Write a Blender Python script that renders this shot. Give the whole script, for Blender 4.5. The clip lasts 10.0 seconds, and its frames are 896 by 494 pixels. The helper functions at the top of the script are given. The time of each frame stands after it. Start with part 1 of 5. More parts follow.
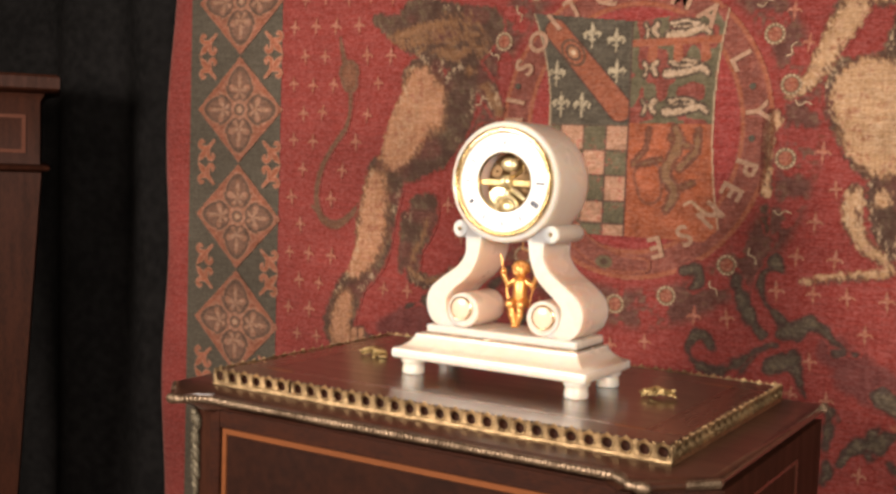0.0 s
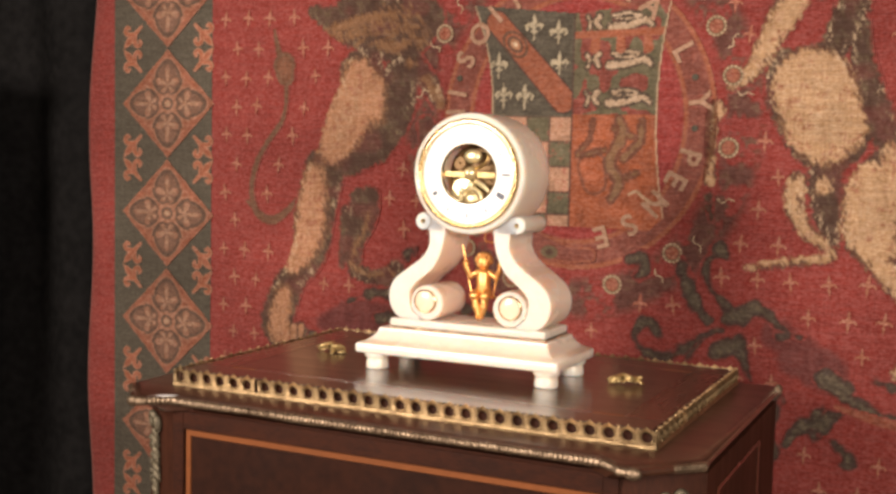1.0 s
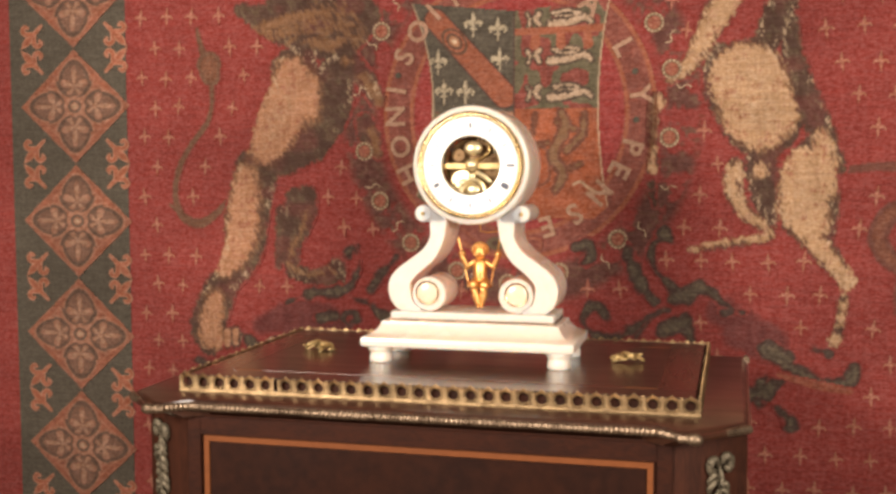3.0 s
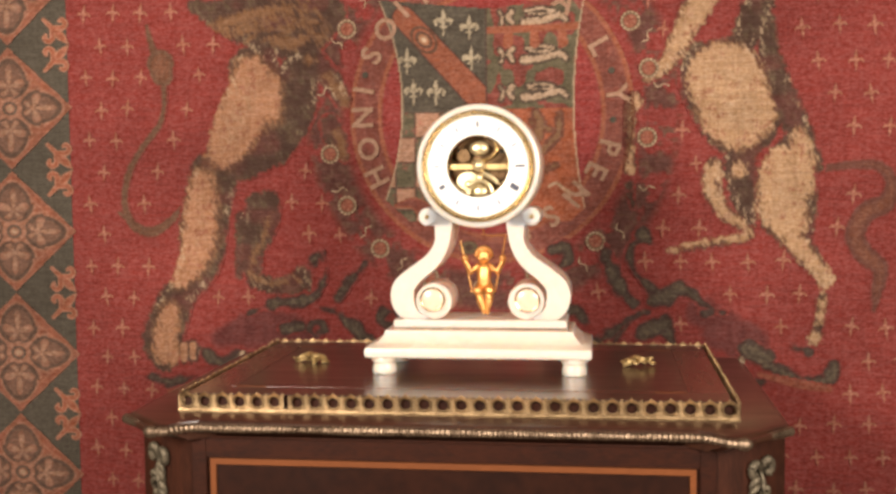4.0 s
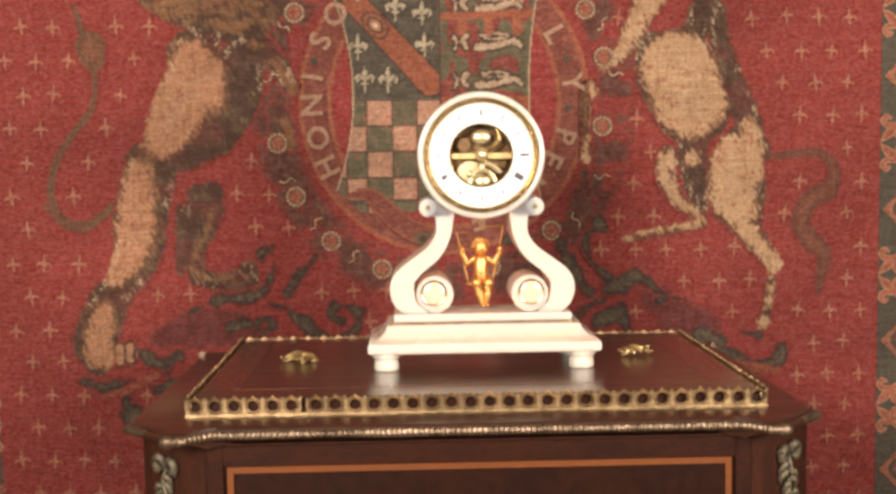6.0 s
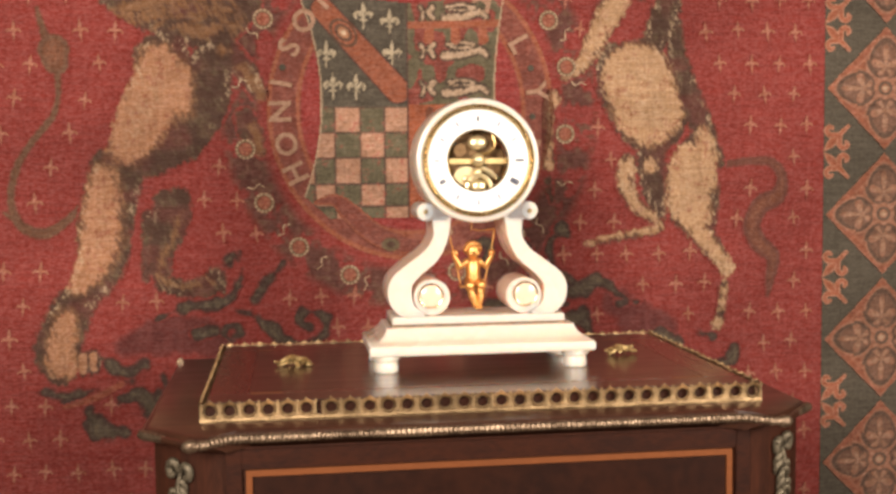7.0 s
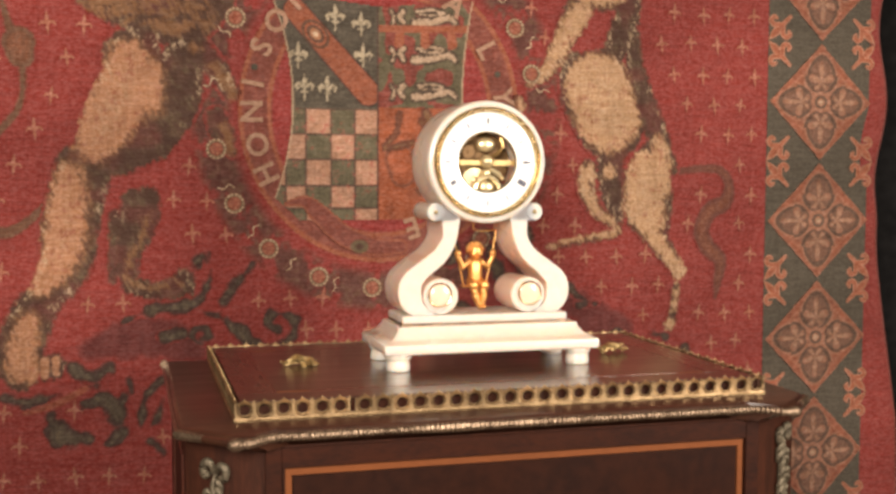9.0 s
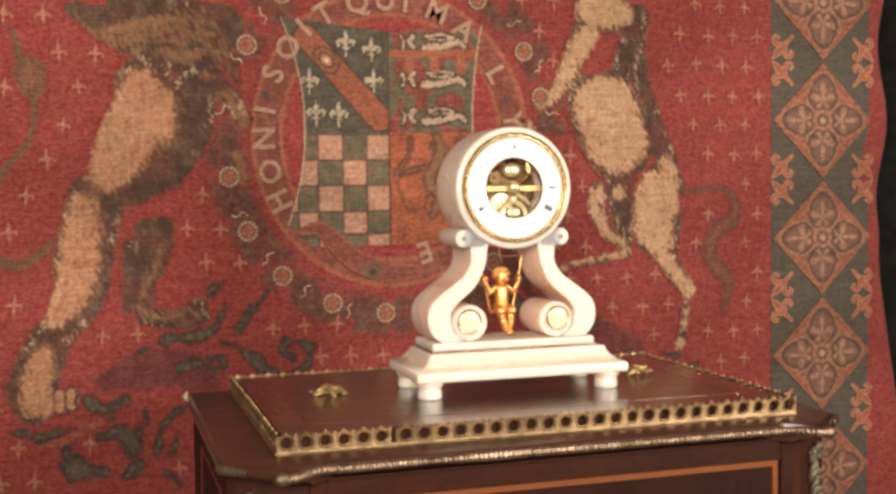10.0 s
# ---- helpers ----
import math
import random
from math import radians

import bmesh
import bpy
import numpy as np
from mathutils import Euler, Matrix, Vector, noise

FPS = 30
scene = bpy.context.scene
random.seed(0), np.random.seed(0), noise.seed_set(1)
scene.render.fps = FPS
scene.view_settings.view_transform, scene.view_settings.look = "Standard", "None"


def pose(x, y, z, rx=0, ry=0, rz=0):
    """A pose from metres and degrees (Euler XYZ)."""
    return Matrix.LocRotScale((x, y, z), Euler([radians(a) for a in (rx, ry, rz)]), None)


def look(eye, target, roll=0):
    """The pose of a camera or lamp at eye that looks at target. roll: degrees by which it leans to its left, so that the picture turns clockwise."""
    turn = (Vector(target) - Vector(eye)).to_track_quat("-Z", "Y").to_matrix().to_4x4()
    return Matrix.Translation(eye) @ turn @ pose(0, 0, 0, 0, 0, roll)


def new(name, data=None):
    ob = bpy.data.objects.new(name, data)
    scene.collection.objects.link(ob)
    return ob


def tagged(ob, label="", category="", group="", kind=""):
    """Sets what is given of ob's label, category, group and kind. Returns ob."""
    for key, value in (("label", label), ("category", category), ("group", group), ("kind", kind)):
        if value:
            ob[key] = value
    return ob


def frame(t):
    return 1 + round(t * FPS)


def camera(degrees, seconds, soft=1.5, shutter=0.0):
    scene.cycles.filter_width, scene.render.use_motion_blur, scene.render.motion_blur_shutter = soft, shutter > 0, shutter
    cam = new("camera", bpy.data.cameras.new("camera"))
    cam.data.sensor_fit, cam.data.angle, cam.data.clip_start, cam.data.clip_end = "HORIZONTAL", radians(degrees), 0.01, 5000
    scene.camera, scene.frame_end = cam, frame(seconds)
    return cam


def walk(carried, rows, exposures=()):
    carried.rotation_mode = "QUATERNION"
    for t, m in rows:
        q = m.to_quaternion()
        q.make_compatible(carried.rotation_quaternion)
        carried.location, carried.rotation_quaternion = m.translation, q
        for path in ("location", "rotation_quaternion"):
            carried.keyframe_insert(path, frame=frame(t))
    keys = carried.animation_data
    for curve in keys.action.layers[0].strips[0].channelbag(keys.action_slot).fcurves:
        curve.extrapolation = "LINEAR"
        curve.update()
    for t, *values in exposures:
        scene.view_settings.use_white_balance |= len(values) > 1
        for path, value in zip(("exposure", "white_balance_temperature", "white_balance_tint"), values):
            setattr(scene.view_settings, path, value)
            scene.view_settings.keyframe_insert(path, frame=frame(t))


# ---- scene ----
cam = camera(43.0, 10.0, 3.0)
PATH = [
    (0, (0.843, -1.513, 1.561), (-0.195, 0.189, 1.405), 2.0),
    (0.5, (0.808, -1.534, 1.559), (-0.152, 0.214, 1.405), 1.7),
    (1, (0.736, -1.564, 1.555), (-0.127, 0.233, 1.394), 1.4),
    (1.5, (0.661, -1.61, 1.556), (-0.09, 0.234, 1.37), 1.4),
    (2, (0.573, -1.665, 1.549), (-0.041, 0.231, 1.379), 1.0),
    (2.5, (0.504, -1.707, 1.546), (-0.02, 0.219, 1.42), 0.2),
    (2.7, (0.471, -1.718, 1.540), (-0.048, 0.208, 1.391), -0.32),
    (3.8, (0.245, -1.684, 1.517), (-0.070, 0.287, 1.388), 0.49),
    (4, (0.199, -1.68, 1.524), (-0.068, 0.298, 1.387), -0.6),
    (4.5, (0.127, -1.668, 1.53), (-0.054, 0.318, 1.385), -1.3),
    (5, (0.082, -1.663, 1.531), (-0.081, 0.324, 1.371), -0.8),
    (5.5, (0.017, -1.646, 1.528), (-0.069, 0.345, 1.362), -0.2),
    (5.7, (-0.019, -1.641, 1.529), (-0.046, 0.352, 1.366), -0.44),
    (6.8, (-0.228, -1.664, 1.519), (0.007, 0.316, 1.370), -0.83),
    (7, (-0.255, -1.662, 1.52), (0.017, 0.314, 1.378), -0.6),
    (7.5, (-0.32, -1.648, 1.511), (0.052, 0.313, 1.376), 0.3),
    (8, (-0.39, -1.641, 1.505), (0.011, 0.313, 1.349), 0.1),
    (8.5, (-0.436, -1.64, 1.511), (0.049, 0.296, 1.376), 0.6),
    (9, (-0.501, -1.636, 1.507), (0.04, 0.285, 1.382), 0.2),
    (9.5, (-0.545, -1.617, 1.521), (0.038, 0.294, 1.425), -0.3),
    (10, (-0.589, -1.607, 1.523), (0.009, 0.298, 1.426), -0.7),
]
walk(cam, [(t, look(eye, target, roll)) for t, eye, target, roll in PATH])

# ---- light ----
EXPOSURE = 0.0
scene.view_settings.exposure = EXPOSURE
world = bpy.data.worlds.new("world")
scene.world = world
world.use_nodes = True
world.node_tree.nodes["Background"].inputs[0].default_value = (1.0, 0.86, 0.72, 1)
world.node_tree.nodes["Background"].inputs[1].default_value = 0.02


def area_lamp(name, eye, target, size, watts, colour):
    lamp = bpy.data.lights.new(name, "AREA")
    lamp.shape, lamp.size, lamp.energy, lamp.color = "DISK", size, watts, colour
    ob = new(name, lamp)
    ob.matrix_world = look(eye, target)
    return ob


# Unseen key and fill lamps, added behind the camera to match the shading.
area_lamp("left_key_lamp", (-1.05, -2.3, 1.95), (-0.1, 0.4, 1.6), 0.8, 93, (1.0, 0.88, 0.76))
area_lamp("right_fill_lamp", (1.45, -2.05, 1.85), (0.1, 0.4, 1.6), 0.8, 72, (1.0, 0.88, 0.76))


# ---- materials ----
def material(name, colour, rough=0.5, metal=0.0, second=None, scale=20.0, stretch=(1, 1, 1), amount=0.5, bump=0.0,
             fine=8.0, coat=0.0, subsurface=0.0, per_object=0.0, rough_spread=0.1, specular=0.5, coat_rough=0.12):
    """Two colours mixed by two scales of noise, uneven gloss and a fine relief."""
    m = bpy.data.materials.new(name)
    m.use_nodes = True
    n, l = m.node_tree.nodes, m.node_tree.links
    p = n["Principled BSDF"]
    co = n.new("ShaderNodeTexCoord")
    mp = n.new("ShaderNodeMapping")
    mp.inputs["Scale"].default_value = stretch
    l.new(co.outputs["Object"], mp.inputs["Vector"])
    big, small = n.new("ShaderNodeTexNoise"), n.new("ShaderNodeTexNoise")
    for node, s in ((big, scale), (small, scale * fine)):
        node.inputs["Scale"].default_value = s
        node.inputs["Detail"].default_value = 5
        l.new(mp.outputs[0], node.inputs["Vector"])
    add = n.new("ShaderNodeMath")
    add.operation = "MULTIPLY_ADD"
    l.new(small.outputs["Fac"], add.inputs[0])
    add.inputs[1].default_value = 0.55
    half = n.new("ShaderNodeMath")
    half.operation = "MULTIPLY"
    half.inputs[1].default_value = 0.45
    l.new(big.outputs["Fac"], half.inputs[0])
    l.new(half.outputs[0], add.inputs[2])
    ramp = n.new("ShaderNodeMapRange")
    ramp.inputs["From Min"].default_value, ramp.inputs["From Max"].default_value = 0.38, 0.62
    ramp.inputs["To Max"].default_value = amount
    l.new(add.outputs[0], ramp.inputs[0])
    mix = n.new("ShaderNodeMix")
    mix.data_type = "RGBA"
    mix.inputs["A"].default_value = (*colour, 1)
    mix.inputs["B"].default_value = (*(second or [c * 0.55 for c in colour]), 1)
    l.new(ramp.outputs[0], mix.inputs["Factor"])
    last = mix.outputs["Result"]
    if per_object:
        info, hsv, mr = n.new("ShaderNodeObjectInfo"), n.new("ShaderNodeHueSaturation"), n.new("ShaderNodeMapRange")
        mr.inputs["To Min"].default_value, mr.inputs["To Max"].default_value = 1 - per_object, 1 + per_object
        l.new(info.outputs["Random"], mr.inputs[0])
        l.new(mr.outputs[0], hsv.inputs["Value"])
        l.new(last, hsv.inputs["Color"])
        last = hsv.outputs[0]
    l.new(last, p.inputs["Base Color"])
    gloss = n.new("ShaderNodeMapRange")
    gloss.inputs["To Min"].default_value = max(0.02, rough - rough_spread)
    gloss.inputs["To Max"].default_value = min(1, rough + rough_spread)
    l.new(big.outputs["Fac"], gloss.inputs[0])
    l.new(gloss.outputs[0], p.inputs["Roughness"])
    p.inputs["Metallic"].default_value = metal
    p.inputs["Specular IOR Level"].default_value = specular
    p.inputs["Coat Weight"].default_value = coat
    p.inputs["Coat Roughness"].default_value = coat_rough
    if subsurface:
        p.inputs["Subsurface Weight"].default_value = subsurface
        p.inputs["Subsurface Radius"].default_value = (0.048, 0.034, 0.025)
        p.inputs["Subsurface Scale"].default_value = 1.0
    if bump:
        b = n.new("ShaderNodeBump")
        b.inputs["Strength"].default_value, b.inputs["Distance"].default_value = bump, 0.002
        l.new(add.outputs[0], b.inputs["Height"])
        l.new(b.outputs[0], p.inputs["Normal"])
    return m


def woven_material(name, colour=None, gain=1.0):
    """Wool: the woven picture's colour, with horizontal ribs, faded streaks and slubs."""
    m = bpy.data.materials.new(name)
    m.use_nodes = True
    n, l = m.node_tree.nodes, m.node_tree.links
    p = n["Principled BSDF"]
    geo = n.new("ShaderNodeNewGeometry")

    def streaks(sx, sz, detail=3):
        mp, no = n.new("ShaderNodeMapping"), n.new("ShaderNodeTexNoise")
        mp.inputs["Scale"].default_value = (sx, 1, sz)
        no.inputs["Scale"].default_value, no.inputs["Detail"].default_value = 1, detail
        l.new(geo.outputs["Position"], mp.inputs["Vector"])
        l.new(mp.outputs[0], no.inputs["Vector"])
        return no.outputs["Fac"]

    def span(value, lo, hi):
        mr = n.new("ShaderNodeMapRange")
        mr.inputs["From Min"].default_value, mr.inputs["From Max"].default_value = 0.3, 0.7
        mr.inputs["To Min"].default_value, mr.inputs["To Max"].default_value = lo, hi
        l.new(value, mr.inputs[0])
        return mr.outputs[0]

    def times(a, b):
        q = n.new("ShaderNodeMath")
        q.operation = "MULTIPLY"
        l.new(a, q.inputs[0])
        l.new(b, q.inputs[1])
        return q.outputs[0]

    rib, slub, fade = streaks(28, 330), streaks(160, 300), streaks(3, 5, 3)
    cord = streaks(480, 25)
    tone = times(times(span(rib, 0.84, 1.15), span(slub, 0.80, 1.2)), times(span(fade, 0.88, 1.23), span(cord, 0.9, 1.1)))
    if colour:
        rgb = n.new("ShaderNodeRGB")
        rgb.outputs[0].default_value = (*colour, 1)
        source = rgb.outputs[0]
    else:
        at = n.new("ShaderNodeAttribute")
        at.attribute_name = "wool"
        source = at.outputs["Color"]
    hsv = n.new("ShaderNodeHueSaturation")
    l.new(source, hsv.inputs["Color"])
    l.new(tone, hsv.inputs["Value"])
    l.new(span(slub, 1.08, 0.9), hsv.inputs["Saturation"])
    l.new(hsv.outputs[0], p.inputs["Base Color"])
    p.inputs["Roughness"].default_value = 0.95
    p.inputs["Specular IOR Level"].default_value = 0.15
    p.inputs["Sheen Weight"].default_value = 0.22
    p.inputs["Sheen Roughness"].default_value = 0.45
    p.inputs["Sheen Tint"].default_value = (1.0, 0.62, 0.52, 1)
    b = n.new("ShaderNodeBump")
    b.inputs["Strength"].default_value, b.inputs["Distance"].default_value = 0.5, 0.0015
    l.new(rib, b.inputs["Height"])
    l.new(b.outputs[0], p.inputs["Normal"])
    return m


RED = (0.180, 0.0352, 0.0295)
BEIGE, TAN, CREAM = (0.36, 0.20, 0.11), (0.17, 0.085, 0.043), (0.37, 0.26, 0.17)
BROWN, OLIVE, SLATE = (0.063, 0.034, 0.025), (0.10, 0.072, 0.043), (0.068, 0.057, 0.043)
ORANGE, PINK, MAUVE = (0.215, 0.072, 0.041), (0.29, 0.140, 0.090), (0.11, 0.032, 0.028)

wool_red = woven_material("red_wool", RED)
wool = woven_material("picture_wool")
wool_slate = woven_material("slate_wool", SLATE)
alabaster = material("alabaster", (0.83, 0.665, 0.56), 0.28, second=(0.79, 0.60, 0.49), scale=9, amount=0.6, bump=0.03,
                     coat=0.25, subsurface=0.85)
alabaster_pink = material("veined_alabaster", (0.74, 0.52, 0.38), 0.25, second=(0.82, 0.66, 0.5), scale=60, coat=0.3)
brass = material("worn_brass", (0.62, 0.42, 0.17), 0.34, 1.0, (0.22, 0.13, 0.05), 70, amount=0.8, bump=0.2)
old_brass = material("tarnished_brass", (0.50, 0.345, 0.185), 0.42, 0.9, (0.10, 0.058, 0.028), 55, amount=0.9, bump=0.5,
                     per_object=0.25)
edge_brass = material("dull_brass", (0.32, 0.23, 0.155), 0.42, 0.8, (0.06, 0.035, 0.02), 45, amount=0.9, bump=0.6)
polished = material("polished_brass", (0.66, 0.52, 0.30), 0.26, 1.0, (0.38, 0.27, 0.13), 40, amount=0.6)
gilt = material("gilt_bronze", (0.86, 0.49, 0.17), 0.38, 0.9, (0.50, 0.23, 0.07), 90, amount=0.6, bump=0.1)
bronze_mount = material("grey_gilt_bronze", (0.22, 0.18, 0.12), 0.55, 0.6, (0.04, 0.03, 0.02), 90, amount=0.9, bump=0.5)
# Movement plate and wheels: the cavity's shade is put into this colour.
dark_brass = material("shaded_brass", (0.22, 0.125, 0.05), 0.55, 0.5, (0.11, 0.06, 0.025), 50, amount=0.8)
leaf_brass = material("cast_gilt_brass", (0.66, 0.50, 0.24), 0.5, 0.85, (0.28, 0.18, 0.07), 110, amount=0.8, bump=0.3)
# Front movement pieces: reflected glare is put into this lightened colour.
pale_brass = material("glare_lit_brass", (0.86, 0.74, 0.46), 0.36, 0.8, (0.66, 0.5, 0.26), 60, amount=0.6)
steel = material("polished_steel", (0.6, 0.58, 0.55), 0.2, 1.0)
enamel = material("white_enamel", (0.86, 0.85, 0.83), 0.12, second=(0.82, 0.81, 0.79), scale=12, coat=0.5)
ink = material("blue_grey_ink", (0.05, 0.055, 0.08), 0.5, second=(0.1, 0.1, 0.14), scale=200)
# Ink lightened to imitate marks overexposed on the bright dial.
faint_ink = material("glare_washed_ink", (0.20, 0.22, 0.30), 0.5, second=(0.36, 0.38, 0.46), scale=200)
mahogany = material("mahogany", (0.060, 0.0225, 0.0115), 0.32, second=(0.026, 0.010, 0.006), scale=6, stretch=(1, 9, 9),
                    amount=0.9, bump=0.03, coat=0.9, coat_rough=0.2)
top_wood = material("worn_top_mahogany", (0.054, 0.0195, 0.0100), 0.34, second=(0.024, 0.009, 0.0055), scale=6, stretch=(1, 9, 9), amount=0.9,
                    bump=0.03, coat=0.7, coat_rough=0.24)
rosewood = material("dark_rosewood", (0.038, 0.0110, 0.0055), 0.5, second=(0.016, 0.0055, 0.0035), scale=7,
                    stretch=(2, 9, 9), amount=0.9, bump=0.05, specular=0.12)
upright_wood = material("upright_mahogany", (0.048, 0.0150, 0.008), 0.52, second=(0.020, 0.007, 0.004), scale=7,
                        stretch=(9, 9, 1), amount=0.9, bump=0.06, specular=0.12)
burr = material("burr_veneer", (0.026, 0.0092, 0.0056), 0.42, second=(0.015, 0.0058, 0.0040), scale=9, amount=0.9, specular=0.12)
satinwood = material("satinwood_inlay", (0.175, 0.058, 0.021), 0.4, second=(0.10, 0.032, 0.012), scale=12,
                     stretch=(1, 8, 8), specular=0.15)
band_wood = material("red_crossbanding", (0.085, 0.024, 0.012), 0.26, second=(0.04, 0.012, 0.008), scale=14,
                     stretch=(6, 1, 1), coat=0.8, coat_rough=0.2)
dull_string = material("dull_stringing", (0.11, 0.038, 0.022), 0.7, second=(0.07, 0.024, 0.014), scale=14, specular=0.15)
black_cloth = material("black_velvet", (0.015, 0.014, 0.014), 0.97, second=(0.002, 0.002, 0.002), scale=5, bump=0.3, specular=0.02)
plaster = material("wall_plaster", (0.15, 0.12, 0.09), 0.9, second=(0.11, 0.09, 0.07), scale=3, bump=0.1)
boards = material("floorboards", (0.12, 0.065, 0.035), 0.45, second=(0.07, 0.035, 0.02), scale=4, stretch=(1, 10, 1))


# ---- building blocks ----
def mesh_from(bm, name, mat, smooth=None):
    bmesh.ops.recalc_face_normals(bm, faces=bm.faces)
    me = bpy.data.meshes.new(name)
    bm.to_mesh(me)
    bm.free()
    me.materials.append(mat)
    if smooth:
        me.shade_smooth()
        me.set_sharp_from_angle(angle=radians(smooth))
    return me


def part(name, bm, mat, parent, label="", smooth=40):
    ob = new(name, mesh_from(bm, name, mat, smooth))
    ob.parent = parent
    return tagged(ob, label)


def thing(name, label, category, place=(0, 0, 0), group="", kind=""):
    ob = new(name)
    ob.location = place
    ob.empty_display_size = 0.02
    return tagged(ob, label, category, group, kind)


def add_box(bm, x0, x1, y0, y1, z0, z1, bevel=0.0, seg=2):
    m = Matrix.LocRotScale(((x0 + x1) / 2, (y0 + y1) / 2, (z0 + z1) / 2), None, (x1 - x0, y1 - y0, z1 - z0))
    made = bmesh.ops.create_cube(bm, size=1, matrix=m)["verts"]
    if bevel:
        edges = {e for v in made for e in v.link_edges}
        bmesh.ops.bevel(bm, geom=list(edges), offset=bevel, segments=seg, affect="EDGES")
    return bm


def add_prism(bm, outline, lo, hi, axis="y", bevel=0.0, seg=2):
    """An outline of (a, b) pairs drawn out between lo and hi along y (a=x, b=z) or z (a=x, b=y)."""
    def at(p, d):
        return (p[0], d, p[1]) if axis == "y" else (p[0], p[1], d)
    low, high = [bm.verts.new(at(p, lo)) for p in outline], [bm.verts.new(at(p, hi)) for p in outline]
    caps = [bm.faces.new(low), bm.faces.new(high[::-1])]
    k = len(outline)
    for i in range(k):
        bm.faces.new((low[i], high[i], high[(i + 1) % k], low[(i + 1) % k]))
    if bevel:
        edges = {e for f in caps for e in f.edges}
        bmesh.ops.bevel(bm, geom=list(edges), offset=bevel, segments=seg, affect="EDGES", clamp_overlap=True)
    return bm


def add_lathe(bm, profile, centre, axis="z", steps=40, closed=False):
    """A profile of (radius, height) turned about an axis through centre."""
    rings = []
    for r, h in profile:
        ring = []
        for i in range(steps):
            a = math.tau * i / steps
            c, s = r * math.cos(a), r * math.sin(a)
            v = (c, s, h) if axis == "z" else (c, h, s)
            ring.append(bm.verts.new(Vector(centre) + Vector(v)))
        rings.append(ring)
    pairs = list(zip(rings, rings[1:])) + ([(rings[-1], rings[0])] if closed else [])
    for a, b in pairs:
        for i in range(steps):
            j = (i + 1) % steps
            bm.faces.new((a[i], a[j], b[j], b[i]))
    if not closed:
        for ring in (rings[0], rings[-1]):
            bm.faces.new(ring)
    return bm


def add_tube(bm, points, radii, steps=8):
    """A round rod along points, with a radius at each."""
    pts = [Vector(p) for p in points]
    if isinstance(radii, (int, float)):
        radii = [radii] * len(pts)
    rings = []
    for i, p in enumerate(pts):
        d = (pts[min(i + 1, len(pts) - 1)] - pts[max(i - 1, 0)]).normalized()
        side = d.cross(Vector((0, 0, 1)) if abs(d.z) < 0.9 else Vector((1, 0, 0))).normalized()
        up = side.cross(d)
        rings.append([bm.verts.new(p + (side * math.cos(math.tau * k / steps) + up * math.sin(math.tau * k / steps)) * radii[i])
                      for k in range(steps)])
    for a, b in zip(rings, rings[1:]):
        for k in range(steps):
            j = (k + 1) % steps
            bm.faces.new((a[k], a[j], b[j], b[k]))
    bm.faces.new(rings[0])
    bm.faces.new(rings[-1][::-1])
    return bm


def add_ball(bm, centre, size, turn=(0, 0, 0), detail=2):
    m = Matrix.LocRotScale(centre, Euler([radians(a) for a in turn]), size)
    bmesh.ops.create_icosphere(bm, subdivisions=detail, radius=1, matrix=m)
    return bm


def curve_points(ctrl, per=8, closed=False):
    """A smooth line through control points of any length."""
    p = [np.array(c, float) for c in ctrl]
    out, k = [], len(p)
    for i in range(k if closed else k - 1):
        a, b = p[i], p[(i + 1) % k]
        before = p[i - 1] if (closed or i > 0) else 2 * a - b
        after = p[(i + 2) % k] if (closed or i + 2 < k) else 2 * b - a
        for s in range(per):
            t = s / per
            out.append(0.5 * (2 * a + (b - before) * t + (2 * before - 5 * a + 4 * b - after) * t * t
                              + (3 * a - before - 3 * b + after) * t ** 3))
    if not closed:
        out.append(p[-1])
    return out


# ---- room ----
# Unseen room shell, added; its plaster is kept dark to dim reflections.
def room():
    def slab(name, x0, x1, y0, y1, z0, z1, mat):
        ob = new(name, mesh_from(add_box(bmesh.new(), x0, x1, y0, y1, z0, z1), name, mat))
        return tagged(ob, kind="structure")
    slab("floor", -3.0, 3.0, -4.0, 1.2, -0.1, 0.0, boards)
    slab("ceiling", -3.0, 3.0, -4.0, 1.2, 2.8, 2.9, plaster)
    slab("wall_north", -3.0, 3.0, 1.1, 1.2, 0.0, 2.8, plaster)
    slab("wall_south", -3.0, 3.0, -4.1, -4.0, 0.0, 2.8, plaster)
    slab("wall_west", -3.1, -3.0, -4.0, 1.2, 0.0, 2.8, plaster)
    slab("wall_east", 3.0, 3.1, -4.0, 1.2, 0.0, 2.8, plaster)


room()


def curtain():
    bm = bmesh.new()
    nx, nz = 300, 12
    rows = []
    for layer in (0.0, 0.006):
        grid = []
        for k in range(nz + 1):
            z = 0.0 + 2.78 * k / nz
            row = []
            for i in range(nx + 1):
                x = -2.95 + 5.9 * i / nx
                sway = 0.35 * noise.noise((x * 1.3, z * 0.4, 3.0))
                y = 0.86 + 0.035 * math.sin(x * 17 + 2.2 * sway + 0.9 * math.sin(x * 3.1)) + 0.03 * noise.noise((x * 4, z * 0.7, 0))
                row.append(bm.verts.new((x, y + layer, z)))
            grid.append(row)
        rows.append(grid)
    front, back = rows
    for k in range(nz):
        for i in range(nx):
            bm.faces.new((front[k][i], front[k][i + 1], front[k + 1][i + 1], front[k + 1][i]))
            bm.faces.new((back[k][i], back[k + 1][i], back[k + 1][i + 1], back[k][i + 1]))
    ob = new("curtain", mesh_from(bm, "curtain", black_cloth, 80))
    tagged(ob, "plain black cloth curtain hanging in soft folds", "curtain")


